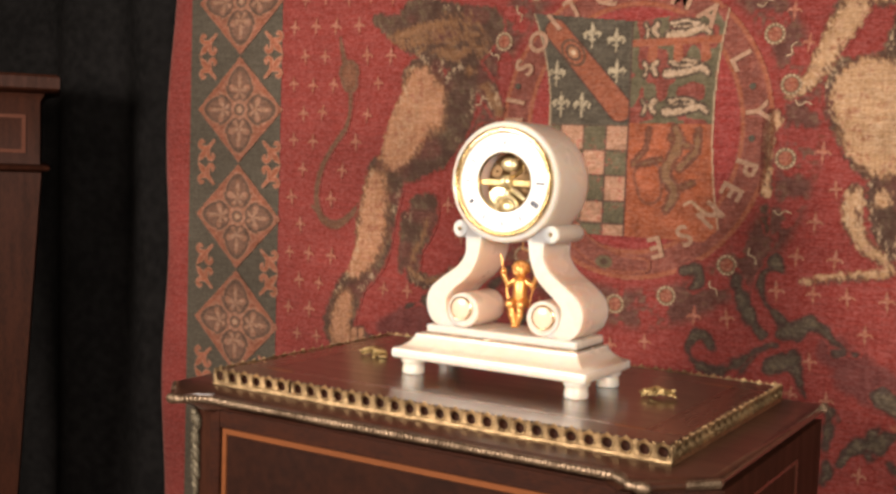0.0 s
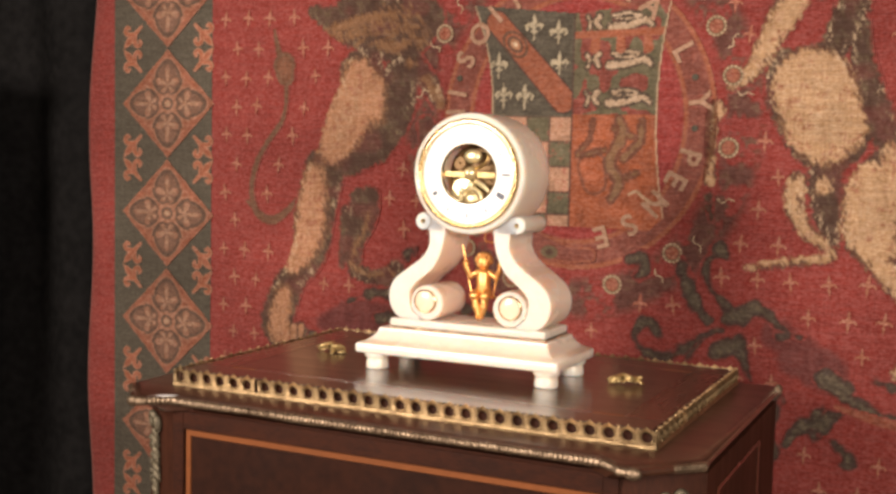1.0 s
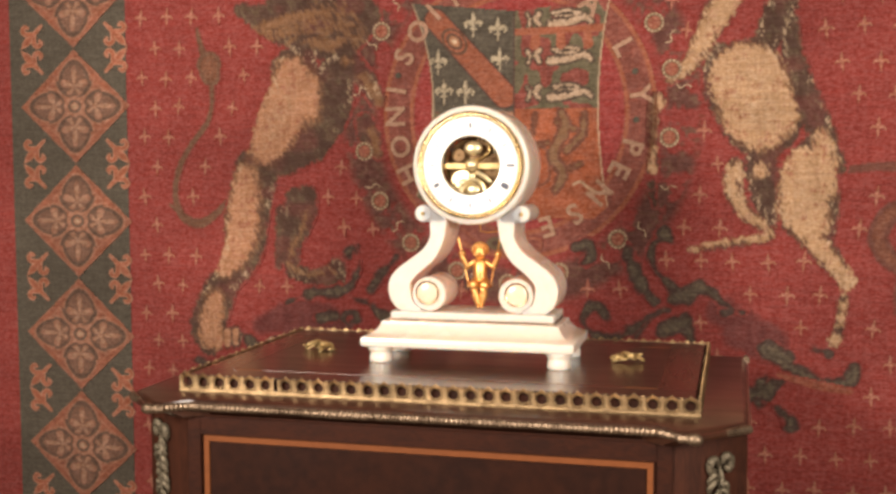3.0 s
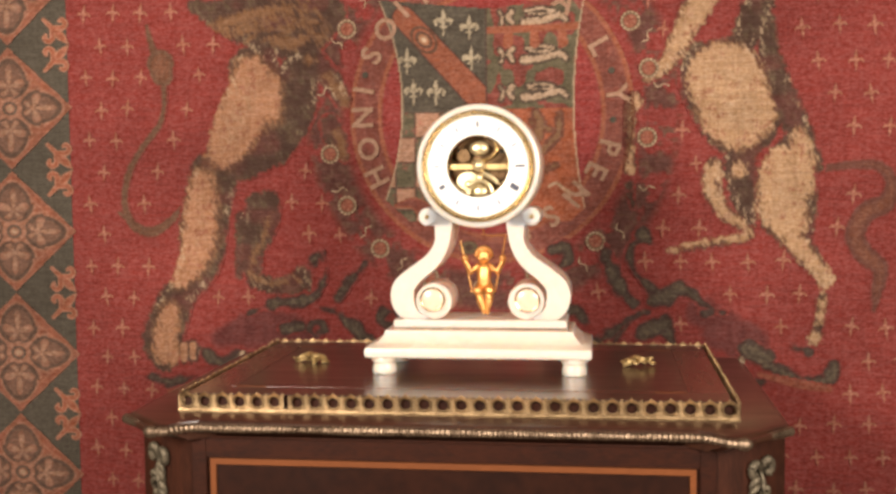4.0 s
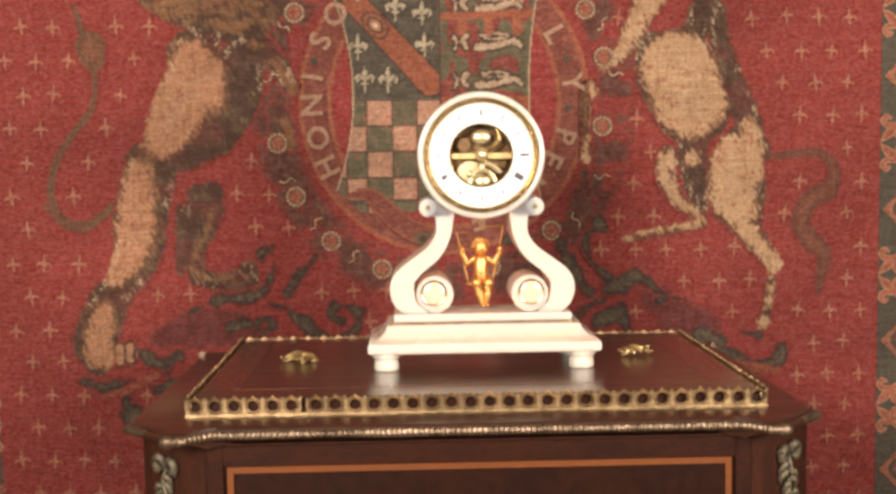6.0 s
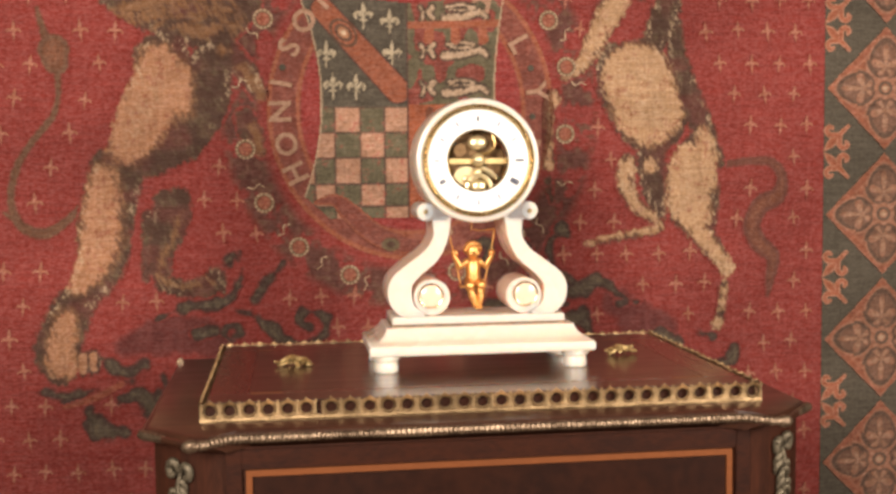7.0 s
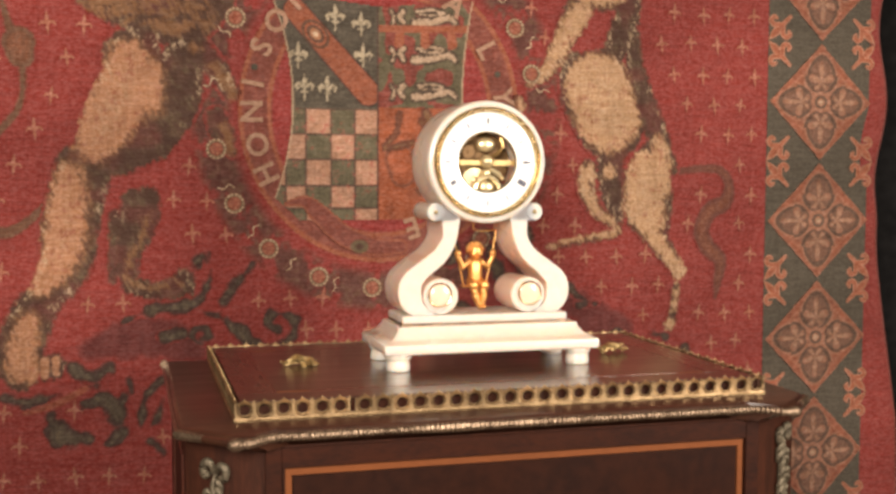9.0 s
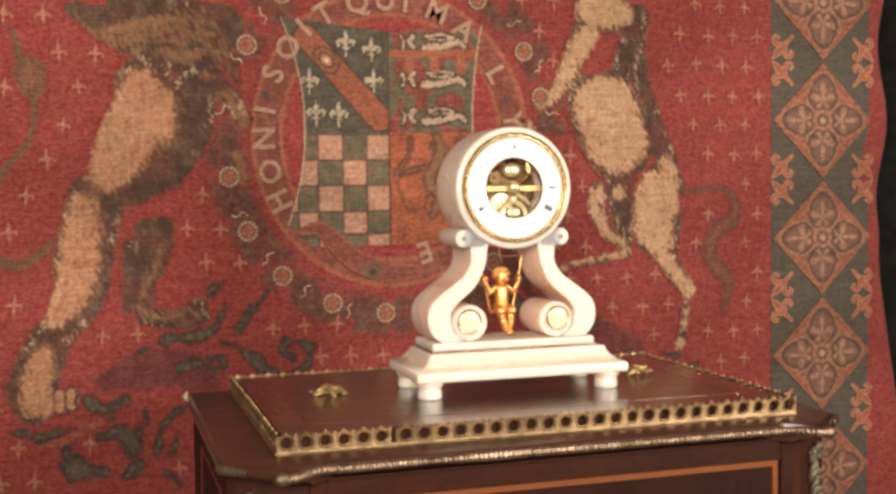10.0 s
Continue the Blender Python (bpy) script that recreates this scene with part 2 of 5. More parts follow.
curtain()


# ---- wooden pedestal beside the curtain ----
def pedestal():
    t = thing("pedestal", "tapered mahogany pedestal with inlaid panel and moulded cap", "pedestal")
    t.matrix_world = pose(-1.594, 0.45, 0, 0, 0, 50)
    w, d = 0.30, 0.30

    def ring(bm, levels):
        """Rectangular levels of (inset, height), joined up."""
        loops = []
        for inset, z in levels:
            loops.append([bm.verts.new(p) for p in ((-w + inset, inset, z), (-inset, inset, z), (-inset, d - inset, z), (-w + inset, d - inset, z))])
        for a, b in zip(loops, loops[1:]):
            for i in range(4):
                bm.faces.new((a[i], a[(i + 1) % 4], b[(i + 1) % 4], b[i]))
        bm.faces.new(loops[0]), bm.faces.new(loops[-1])
        return bm
    part("shaft", ring(bmesh.new(), [(0.085, 0.16), (0.0, 1.488)]), upright_wood, t)
    part("foot", ring(bmesh.new(), [(0.03, 0), (0.03, 0.12), (0.07, 0.16)]), upright_wood, t)
    part("moulding", ring(bmesh.new(), [(0.0, 1.486), (-0.018, 1.492), (-0.022, 1.498), (-0.016, 1.504), (0.0, 1.508)]), upright_wood, t)
    part("frieze", ring(bmesh.new(), [(0.004, 1.507), (0.004, 1.668), (-0.008, 1.69)]), upright_wood, t)
    part("cap", ring(bmesh.new(), [(-0.008, 1.689), (-0.038, 1.695), (-0.044, 1.702), (-0.044, 1.730), (-0.036, 1.737)]), upright_wood, t,
         "worn brown mahogany cap")
    bm = bmesh.new()
    for x0, x1, z0, z1 in ((-0.262, -0.038, 1.536, 1.545), (-0.262, -0.038, 1.625, 1.634), (-0.262, -0.252, 1.545, 1.625), (-0.048, -0.038, 1.545, 1.625)):
        add_box(bm, x0, x1, 0.0, 0.006, z0, z1)
    part("inlay_frame", bm, dull_string, t, "dull red stringing")
    return t


pedestal()

# ---- cabinet ----
TOP = 1.196      # upper face of the moulded top
PLATE = 1.2203   # upper face of the lid
BACK = 0.308


def top_outline(grow=0.0):
    half = [(0.440, BACK), (0.440, -0.211), (0.374, -0.284), (0.359, -0.285), (0.346, -0.272), (0.328, -0.258)]
    pts = [(x + grow, y + (grow if y > 0 else -grow)) for x, y in half]
    return [(x - 0.005, y) for x, y in pts] + [(-x - 0.005, y) for x, y in reversed(pts)]


def loft(bm, levels):
    """Outlines of equal length at rising heights, joined and capped."""
    loops = [[bm.verts.new((x, y, z)) for x, y in outline] for outline, z in levels]
    k = len(loops[0])
    for a, b in zip(loops, loops[1:]):
        for i in range(k):
            bm.faces.new((a[i], a[(i + 1) % k], b[(i + 1) % k], b[i]))
    bm.faces.new(loops[0]), bm.faces.new(loops[-1])
    return bm


def gallery_arch():
    """One pierced bay of the gallery, 25 mm wide, standing on z = 0."""
    bm = bmesh.new()
    w, steps = 0.0125, 24
    outer, inner = [], []
    for i in range(steps):
        a = math.tau * i / steps - math.pi / 2
        c, s = math.cos(a), math.sin(a)
        k = min(w / max(abs(c), 1e-6), 0.0105 / max(abs(s), 1e-6))
        x, z = c * k, 0.0105 + s * k
        if s > 0.3:
            z = 0.0165 + 0.0052 * max(0, math.cos(x / w * math.pi * 0.5)) + 0.0022 * max(0, abs(x) / w - 0.8) * 5
        outer.append((x, z))
        r = 0.0074 * (1 + 0.30 * max(0, s) ** 8)
        inner.append((c * r, 0.0100 + s * r * 0.92))
    rings = []
    for ring, y in ((outer, 0.0), (inner, 0.0), (inner, 0.0032), (outer, 0.0032)):
        rings.append([bm.verts.new((x, y, z)) for x, z in ring])
    for a, b in zip(rings, rings[1:] + rings[:1]):
        for i in range(steps):
            bm.faces.new((a[i], a[(i + 1) % steps], b[(i + 1) % steps], b[i]))
    # raised bead round the opening, and a small knob on the joint
    bead = [(0.0094 * math.cos(math.tau * i / 16), -0.0006, 0.0100 + 0.0090 * math.sin(math.tau * i / 16)) for i in range(17)]
    add_tube(bm, bead, 0.0014, 4)
    add_ball(bm, (w, 0.001, 0.0190), (0.0022, 0.0020, 0.0034), detail=1)
    add_ball(bm, (0, 0.0012, 0.0220), (0.0016, 0.0016, 0.0028), detail=1)
    for k in (-1, 1):
        add_tube(bm, [(k * 0.0098, -0.0006, 0.0128), (k * 0.0066, -0.0008, 0.0182), (0, -0.0006, 0.0220)], [0.0016, 0.0015, 0.0012], 4)
    return mesh_from(bm, "gallery_arch", old_brass, 40)


def leafy_mount(bm, reach, height, centre, turn, seed):
    """A cast foliate scroll: a looping stem with curling leaves and a knot in the middle."""
    rnd = random.Random(seed)
    m = Matrix.Translation(centre) @ Matrix.Rotation(radians(turn), 4, "Z")

    def rod(pts, radius, rise=0.5):
        c = curve_points(pts, 5)
        add_tube(bm, [m @ Vector(p) for p in c], [radius * (rise + 0.7 * math.sin(math.pi * (i + 0.5) / len(c))) for i in range(len(c))], 7)
    rod([(-reach, -0.006, 0.003), (-reach * 0.6, -0.010, height * 0.8), (-reach * 0.2, 0.006, height), (reach * 0.3, -0.006, height * 0.9),
         (reach * 0.7, 0.008, height * 0.7), (reach, 0.004, 0.003)], 0.0036)
    rod([(-reach * 0.7, 0.010, 0.003), (-reach * 0.3, 0.013, height * 0.6), (reach * 0.2, 0.012, height * 0.8), (reach * 0.6, 0.012, 0.003)], 0.0034)
    for k in range(13):
        x, side = reach * (-1.0 + 0.165 * k) + rnd.uniform(-0.003, 0.003), (1 if k % 2 else -1)
        add_ball(bm, m @ Vector((x, side * rnd.uniform(0.001, 0.011), height * rnd.uniform(0.25, 0.95))),
                 (rnd.uniform(0.006, 0.011), rnd.uniform(0.0026, 0.0042), rnd.uniform(0.0014, 0.0024)),
                 (rnd.uniform(-35, 35), rnd.uniform(-30, 30), rnd.uniform(-80, 80)), 2)
    return bm


def corner_mount(mirror):
    """Cast foliage on the canted corner: curled head, hanging stem and acanthus leaves."""
    bm = bmesh.new()

    def rod(pts, radius):
        c = curve_points(pts, 6)
        add_tube(bm, [(mirror * p[0], p[1], p[2]) for p in c],
                 [radius * (0.55 + 0.6 * math.sin(math.pi * (i + 1) / (len(c) + 1))) for i in range(len(c))], 8)
    rod([(0.002, 0, -0.006), (-0.009, -0.007, 0.010), (-0.021, -0.007, 0.006), (-0.019, -0.006, -0.008), (-0.009, -0.006, -0.006)], 0.0062)
    rod([(0.002, 0, -0.006), (0.009, -0.008, 0.014), (0.021, -0.007, 0.010), (0.020, -0.006, -0.005), (0.010, -0.006, -0.002)], 0.0066)
    rod([(0, -0.002, 0.002), (0.004, -0.007, -0.022), (-0.004, -0.008, -0.045), (0.003, -0.007, -0.075), (-0.002, -0.006, -0.115)], 0.0050)
    for k in range(7):
        z, side = -0.022 - 0.015 * k, (1 if k % 2 else -1)
        reach = 0.016 + 0.006 * math.sin(2.1 * k + mirror)
        for lift in (0.010, -0.002):
            rod([(0, -0.004, z), (side * reach * 0.6, -0.010, z + lift), (side * reach, -0.006, z + lift - 0.010), (side * reach * 0.8, -0.002, z + lift - 0.020)], 0.0044)
    rod([(-0.002, -0.006, -0.11), (0.006, -0.005, -0.17), (-0.004, -0.005, -0.24), (0.0, -0.003, -0.30)], 0.005)
    return bm


def cabinet():
    t = thing("cabinet", "dark inlaid mahogany cabinet with canted corners and brass gallery", "cabinet")
    body = [(0.435, 0.302), (0.435, -0.182), (0.354, -0.24), (-0.354, -0.24), (-0.435, -0.182), (-0.435, 0.302)]
    part("carcass", add_prism(bmesh.new(), body, 0.0, 1.172, "z"), upright_wood, t)
    bm = bmesh.new()
    add_box(bm, -0.322, 0.322, -0.2455, -0.238, 1.1445, 1.170, 0.001)
    add_box(bm, -0.322, 0.322, -0.2455, -0.238, 0.10, 0.16, 0.001)
    add_box(bm, -0.342, -0.322, -0.2455, -0.238, 0.10, 1.170, 0.001)
    add_box(bm, 0.322, 0.342, -0.2455, -0.238, 0.10, 1.170, 0.001)
    part("front_frame", bm, rosewood, t)
    part("front_panel", add_box(bmesh.new(), -0.3085, 0.3085, -0.2435, -0.238, 0.172, 1.1342, 0.001), burr, t, "dark figured veneer panel")
    for x0, x1, z0, z1 in ((-0.3175, 0.3175, 1.1352, 1.1432), (-0.3175, 0.3175, 0.163, 0.171), (-0.3175, -0.3095, 0.171, 1.1352), (0.3095, 0.3175, 0.171, 1.1352)):
        part("stringing", add_box(bmesh.new(), x0, x1, -0.2445, -0.238, z0, z1, 0.0004), satinwood, t, "orange satinwood stringing")
    for s in (-1, 1):
        for y0, y1, z0, z1 in ((-0.12, 0.16, 1.135, 1.14), (-0.12, -0.115, 0.2, 1.135), (0.155, 0.16, 0.2, 1.135)):
            part("side_stringing", add_box(bmesh.new(), s * 0.435 - 0.002, s * 0.435 + 0.002, y0, y1, z0, z1), band_wood, t)
    # moulded top
    top = loft(bmesh.new(), [(top_outline(-0.024), 1.171), (top_outline(-0.018), 1.176), (top_outline(-0.009), 1.181), (top_outline(-0.002), 1.184),
                             (top_outline(0), 1.189), (top_outline(-0.002), 1.1935), (top_outline(-0.007), TOP)])
    part("top_board", top, top_wood, t)
    edge = [(x, y, 1.1875) for x, y in top_outline(0.0015)]
    front = []
    for a, b in zip(edge[2:-3], edge[3:-2]):
        k = max(2, int((Vector(b) - Vector(a)).length / 0.0022))
        front += [Vector(a).lerp(Vector(b), i / k) for i in range(k)]
    front.append(Vector(edge[-3]))
    worn = [0.0056 + 0.0009 * math.sin(i * 2.1) + 0.0016 * noise.noise((i * 0.025, 0, 1)) + 0.0008 * noise.noise((i * 0.2, 4, 1)) for i in range(len(front))]
    part("edge_beading", add_tube(bmesh.new(), front, worn, 8), edge_brass, t, "worn gilt brass beading")
    for a, b, c in ((edge[2], edge[1], edge[0]), (edge[-3], edge[-2], edge[-1])):
        a, b, c = Vector(a), Vector(b), Vector(c)
        part("cant_moulding", add_tube(bmesh.new(), [a, a.lerp(b, 0.6)], 0.0048, 8), top_wood, t, "dark worn wooden moulding")
        clip = [a.lerp(b, 0.55), a.lerp(b, 0.8), b, b.lerp(c, 0.015)]
        part("corner_clip", add_tube(bmesh.new(), clip, [0.0052, 0.0064, 0.0066, 0.005], 8), edge_brass, t, "worn brass corner strip")
        part("side_beading", add_tube(bmesh.new(), [b, c], 0.003, 8), mahogany, t)
        bm = add_ball(bmesh.new(), a + Vector((0, -0.001, -0.0005)), (0.0115, 0.0075, 0.0085))
        part("corner_boss", bm, edge_brass, t)
        bm = add_box(bmesh.new(), c.x - 0.006, c.x + 0.006, BACK - 0.012, BACK + 0.004, 1.184, 1.198, 0.003)
        part("back_boss", bm, edge_brass, t)
    # lid with crossbanding
    lid = part("lid", add_box(bmesh.new(), -0.369, 0.369, -0.195, 0.280, TOP - 0.002, PLATE - 0.0012, 0.0008), rosewood, t)
    ix, iy0, iy1 = 0.321, -0.141, 0.222
    part("lid_field", add_box(bmesh.new(), -ix + 0.0065, ix - 0.0065, iy0 + 0.0065, iy1 - 0.0065, PLATE - 0.006, PLATE), mahogany, lid)
    for name, x0, x1, y0, y1 in (("front", -0.3675, 0.3675, -0.1935, iy0), ("back", -0.3675, 0.3675, iy1, 0.2785),
                                 ("side", -0.3675, -ix, iy0, iy1), ("side", ix, 0.3675, iy0, iy1)):
        part("crossbanding", add_box(bmesh.new(), x0 + 0.0003, x1 - 0.0003, y0 + 0.0003, y1 - 0.0003, PLATE - 0.006, PLATE - 0.0002),
             band_wood if name == "side" else mahogany, lid)
    for s in (-1, 1):
        for x0, x1, y0, y1 in ((s * ix - 0.003 - s * 0.003, s * ix + 0.003 - s * 0.003, iy0, iy1),):
            part("inlay_line", add_box(bmesh.new(), x0, x1, y0, y1, PLATE - 0.006, PLATE + 0.0002), band_wood, lid)
        for y in (iy0, iy1 - 0.006):
            xs = sorted((s * (ix - 0.007), s * (ix - 0.05)))
            part("inlay_line", add_box(bmesh.new(), xs[0], xs[1], y, y + 0.006, PLATE - 0.006, PLATE + 0.0002), satinwood, lid)
    for y in (iy0, iy1 - 0.006):
        part("inlay_line", add_box(bmesh.new(), -ix + 0.051, ix - 0.051, y, y + 0.006, PLATE - 0.006, PLATE + 0.0001), band_wood, lid)
    for s in (-1, 1):
        bm = leafy_mount(bmesh.new(), 0.024, 0.014, (s * 0.255, 0.060, PLATE - 0.001), 10 * s, 5 + s)
        part("foliate_mount", bm, leaf_brass, lid, "cast gilt brass leaf scroll")
    # gallery on four sides
    arch = gallery_arch()
    for name, count, start, step, turn in (("front", 30, Vector((-0.3625, -0.203, TOP + 0.0048)), Vector((0.025, 0, 0)), 0),
                                           ("back", 30, Vector((0.3625, 0.287, TOP + 0.0048)), Vector((-0.025, 0, 0)), 180),
                                           ("left", 19, Vector((-0.375, 0.2725, TOP + 0.0048)), Vector((0, -0.0256, 0)), -90),
                                           ("right", 19, Vector((0.375, -0.1885, TOP + 0.0048)), Vector((0, 0.0256, 0)), 90)):
        end = start + step * (count - 1)
        a, b = start - step * 0.5, end + step * 0.5
        n = Vector((-step.y, step.x, 0)).normalized()
        bm = bmesh.new()
        add_tube(bm, [a + n * 0.0015 + Vector((0, 0, -0.0022)), b + n * 0.0015 + Vector((0, 0, -0.0022))], 0.0034, 8)
        q = [a - n * 0.001, b - n * 0.001, b + n * 0.006, a + n * 0.006]
        low = [bm.verts.new((v.x, v.y, TOP - 0.001)) for v in q]
        high = [bm.verts.new((v.x, v.y, TOP + 0.0062)) for v in q]
        for i in range(4):
            bm.faces.new((low[i], low[(i + 1) % 4], high[(i + 1) % 4], high[i]))
        bm.faces.new(low), bm.faces.new(high)
        rail = part("gallery_rail", bm, old_brass, t, "pierced brass gallery rail")
        rnd = random.Random(count + turn)
        for k in range(count):
            ob = new("gallery_arch", arch)
            ob.parent = rail
            p = start + step * k
            if name == "front":      # the strip is jointed after its sixth bay
                p.x = -0.3625 + 0.0245 * k if k < 6 else 0.3625 - 0.02483 * (count - 1 - k)
            ob.matrix_local = pose(p.x, p.y, p.z + rnd.uniform(-0.0004, 0.0004), rnd.uniform(-2, 2), rnd.uniform(-1.5, 1.5), turn + rnd.uniform(-1.2, 1.2))
    # cast mounts on the canted corners
    for s in (-1, 1):
        bm = corner_mount(s)
        ob = part("corner_mount", bm, bronze_mount, t, "tarnished gilt bronze foliage mount", 60)
        ob.matrix_local = pose(s * 0.398, -0.2095, 1.137, 0, 0, s * 36) @ Matrix.Diagonal((0.74, 0.8, 0.86, 1))
    return t


cabinet()

# ---- clock ----
CX, CY = 0.0190, 0.044


def rect_loft(bm, hx, hy, levels):
    loops = [[bm.verts.new((sx * (hx - i), sy * (hy - i), z)) for sx, sy in ((-1, -1), (1, -1), (1, 1), (-1, 1))] for i, z in levels]
    for a, b in zip(loops, loops[1:]):
        for i in range(4):
            bm.faces.new((a[i], a[(i + 1) % 4], b[(i + 1) % 4], b[i]))
    bm.faces.new(loops[0]), bm.faces.new(loops[-1])
    up = [e for e in bm.edges if abs(e.verts[0].co.x - e.verts[1].co.x) < 0.03 and abs(e.verts[0].co.y - e.verts[1].co.y) < 0.03
          and abs(e.verts[0].co.z - e.verts[1].co.z) > 1e-5]
    bmesh.ops.bevel(bm, geom=up, offset=0.0015, segments=2, affect="EDGES")
    return bm


def scroll_support(s):
    """One S-scroll: a thick band that swells, turns under and ends in a volute; roll at the top."""
    ctrl = [(-0.0515, 0.242, 0.0150), (-0.0540, 0.222, 0.0130), (-0.0565, 0.196, 0.0108), (-0.0705, 0.171, 0.0118), (-0.0975, 0.149, 0.0130),
            (-0.1145, 0.131, 0.0160), (-0.1175, 0.114, 0.0175), (-0.1115, 0.097, 0.0155), (-0.0970, 0.0855, 0.0085), (-0.0800, 0.0815, 0.0035)]
    line = curve_points(ctrl, 6)
    left, right = [], []
    for i, p in enumerate(line):
        d = line[min(i + 1, len(line) - 1)][:2] - line[max(i - 1, 0)][:2]
        d = d / np.hypot(*d)
        nrm = np.array((-d[1], d[0]))
        left.append(p[:2] + nrm * p[2])
        right.append(p[:2] - nrm * p[2])
    pts = left + right[::-1]
    bm = bmesh.new()
    y0, y1 = -0.043, 0.052
    add_prism(bm, [(s * float(a), float(b)) for a, b in pts], y0, y1, "y", 0.002)
    # volute and top roll
    add_lathe(bm, [(0.0250, y0 + 0.0005), (0.0272, y0 + 0.0028), (0.0272, y1 - 0.010), (0.0258, y1 - 0.004), (0.0225, y1 - 0.001), (0.016, y1)], (s * -0.0695, 0, 0.1085), "y", 48)
    add_lathe(bm, [(0.0115, y0 - 0.001), (0.0135, y0 + 0.001), (0.0135, y1 - 0.009), (0.0124, y1 - 0.004), (0.0098, y1 - 0.0005), (0.005, y1 + 0.0012)], (s * -0.0775, 0, 0.236), "y", 32)
    xs = sorted((s * -0.0775, s * -0.045))
    add_box(bm, xs[0], xs[1], y0 + 0.0006, y1 - 0.0006, 0.2230, 0.2480, 0.0015)
    return bm


def swing_figure():
    """A small plump gilt figure seated on a swing, as one plain form."""
    bm = bmesh.new()

    def limb(pts, radii):
        add_tube(bm, pts, radii, 10)
        for p, r in zip(pts, radii):
            add_ball(bm, p, (r, r, r), detail=2)
    add_ball(bm, (0, -0.002, 0.0885), (0.0112, 0.0115, 0.0122), detail=3)
    add_ball(bm, (0, -0.0128, 0.0870), (0.0020, 0.0028, 0.0022))
    for s in (-1, 1):
        add_ball(bm, (s * 0.0050, -0.0095, 0.0845), (0.0046, 0.0040, 0.0042))
    for k in range(46):
        up = 1 - 1.25 * (k + 0.5) / 46
        a, r = 2.39996 * k, math.sqrt(max(0, 1 - up * up))
        x, y, z = r * math.cos(a), r * math.sin(a), up
        if y < -0.45 and z < 0.55:
            continue
        add_ball(bm, (0.0118 * x, -0.001 + 0.0120 * y, 0.0895 + 0.0122 * z), (0.0034, 0.0034, 0.0030), detail=1)
    limb([(0, 0, 0.079), (0, 0, 0.067), (0, -0.001, 0.052), (0, 0.001, 0.040)], [0.0060, 0.0120, 0.0108, 0.0125])
    for s in (-1, 1):
        limb([(s * 0.010, 0, 0.071), (s * 0.021, -0.001, 0.064), (s * 0.0285, -0.003, 0.079)], [0.0056, 0.0052, 0.0044])
        add_ball(bm, (s * 0.029, -0.003, 0.0845), (0.0056, 0.0052, 0.0060), detail=2)
        limb([(s * 0.006, -0.001, 0.040), (s * 0.0088, -0.018, 0.036), (s * 0.0062 + 0.001, -0.018, 0.019), (s * 0.003 + 0.002, -0.019, 0.006)],
             [0.0085, 0.0080, 0.0062, 0.0040])
        add_ball(bm, (s * 0.003 + 0.003, -0.023, 0.003), (0.0038, 0.0068, 0.0036), detail=2)
    return bm


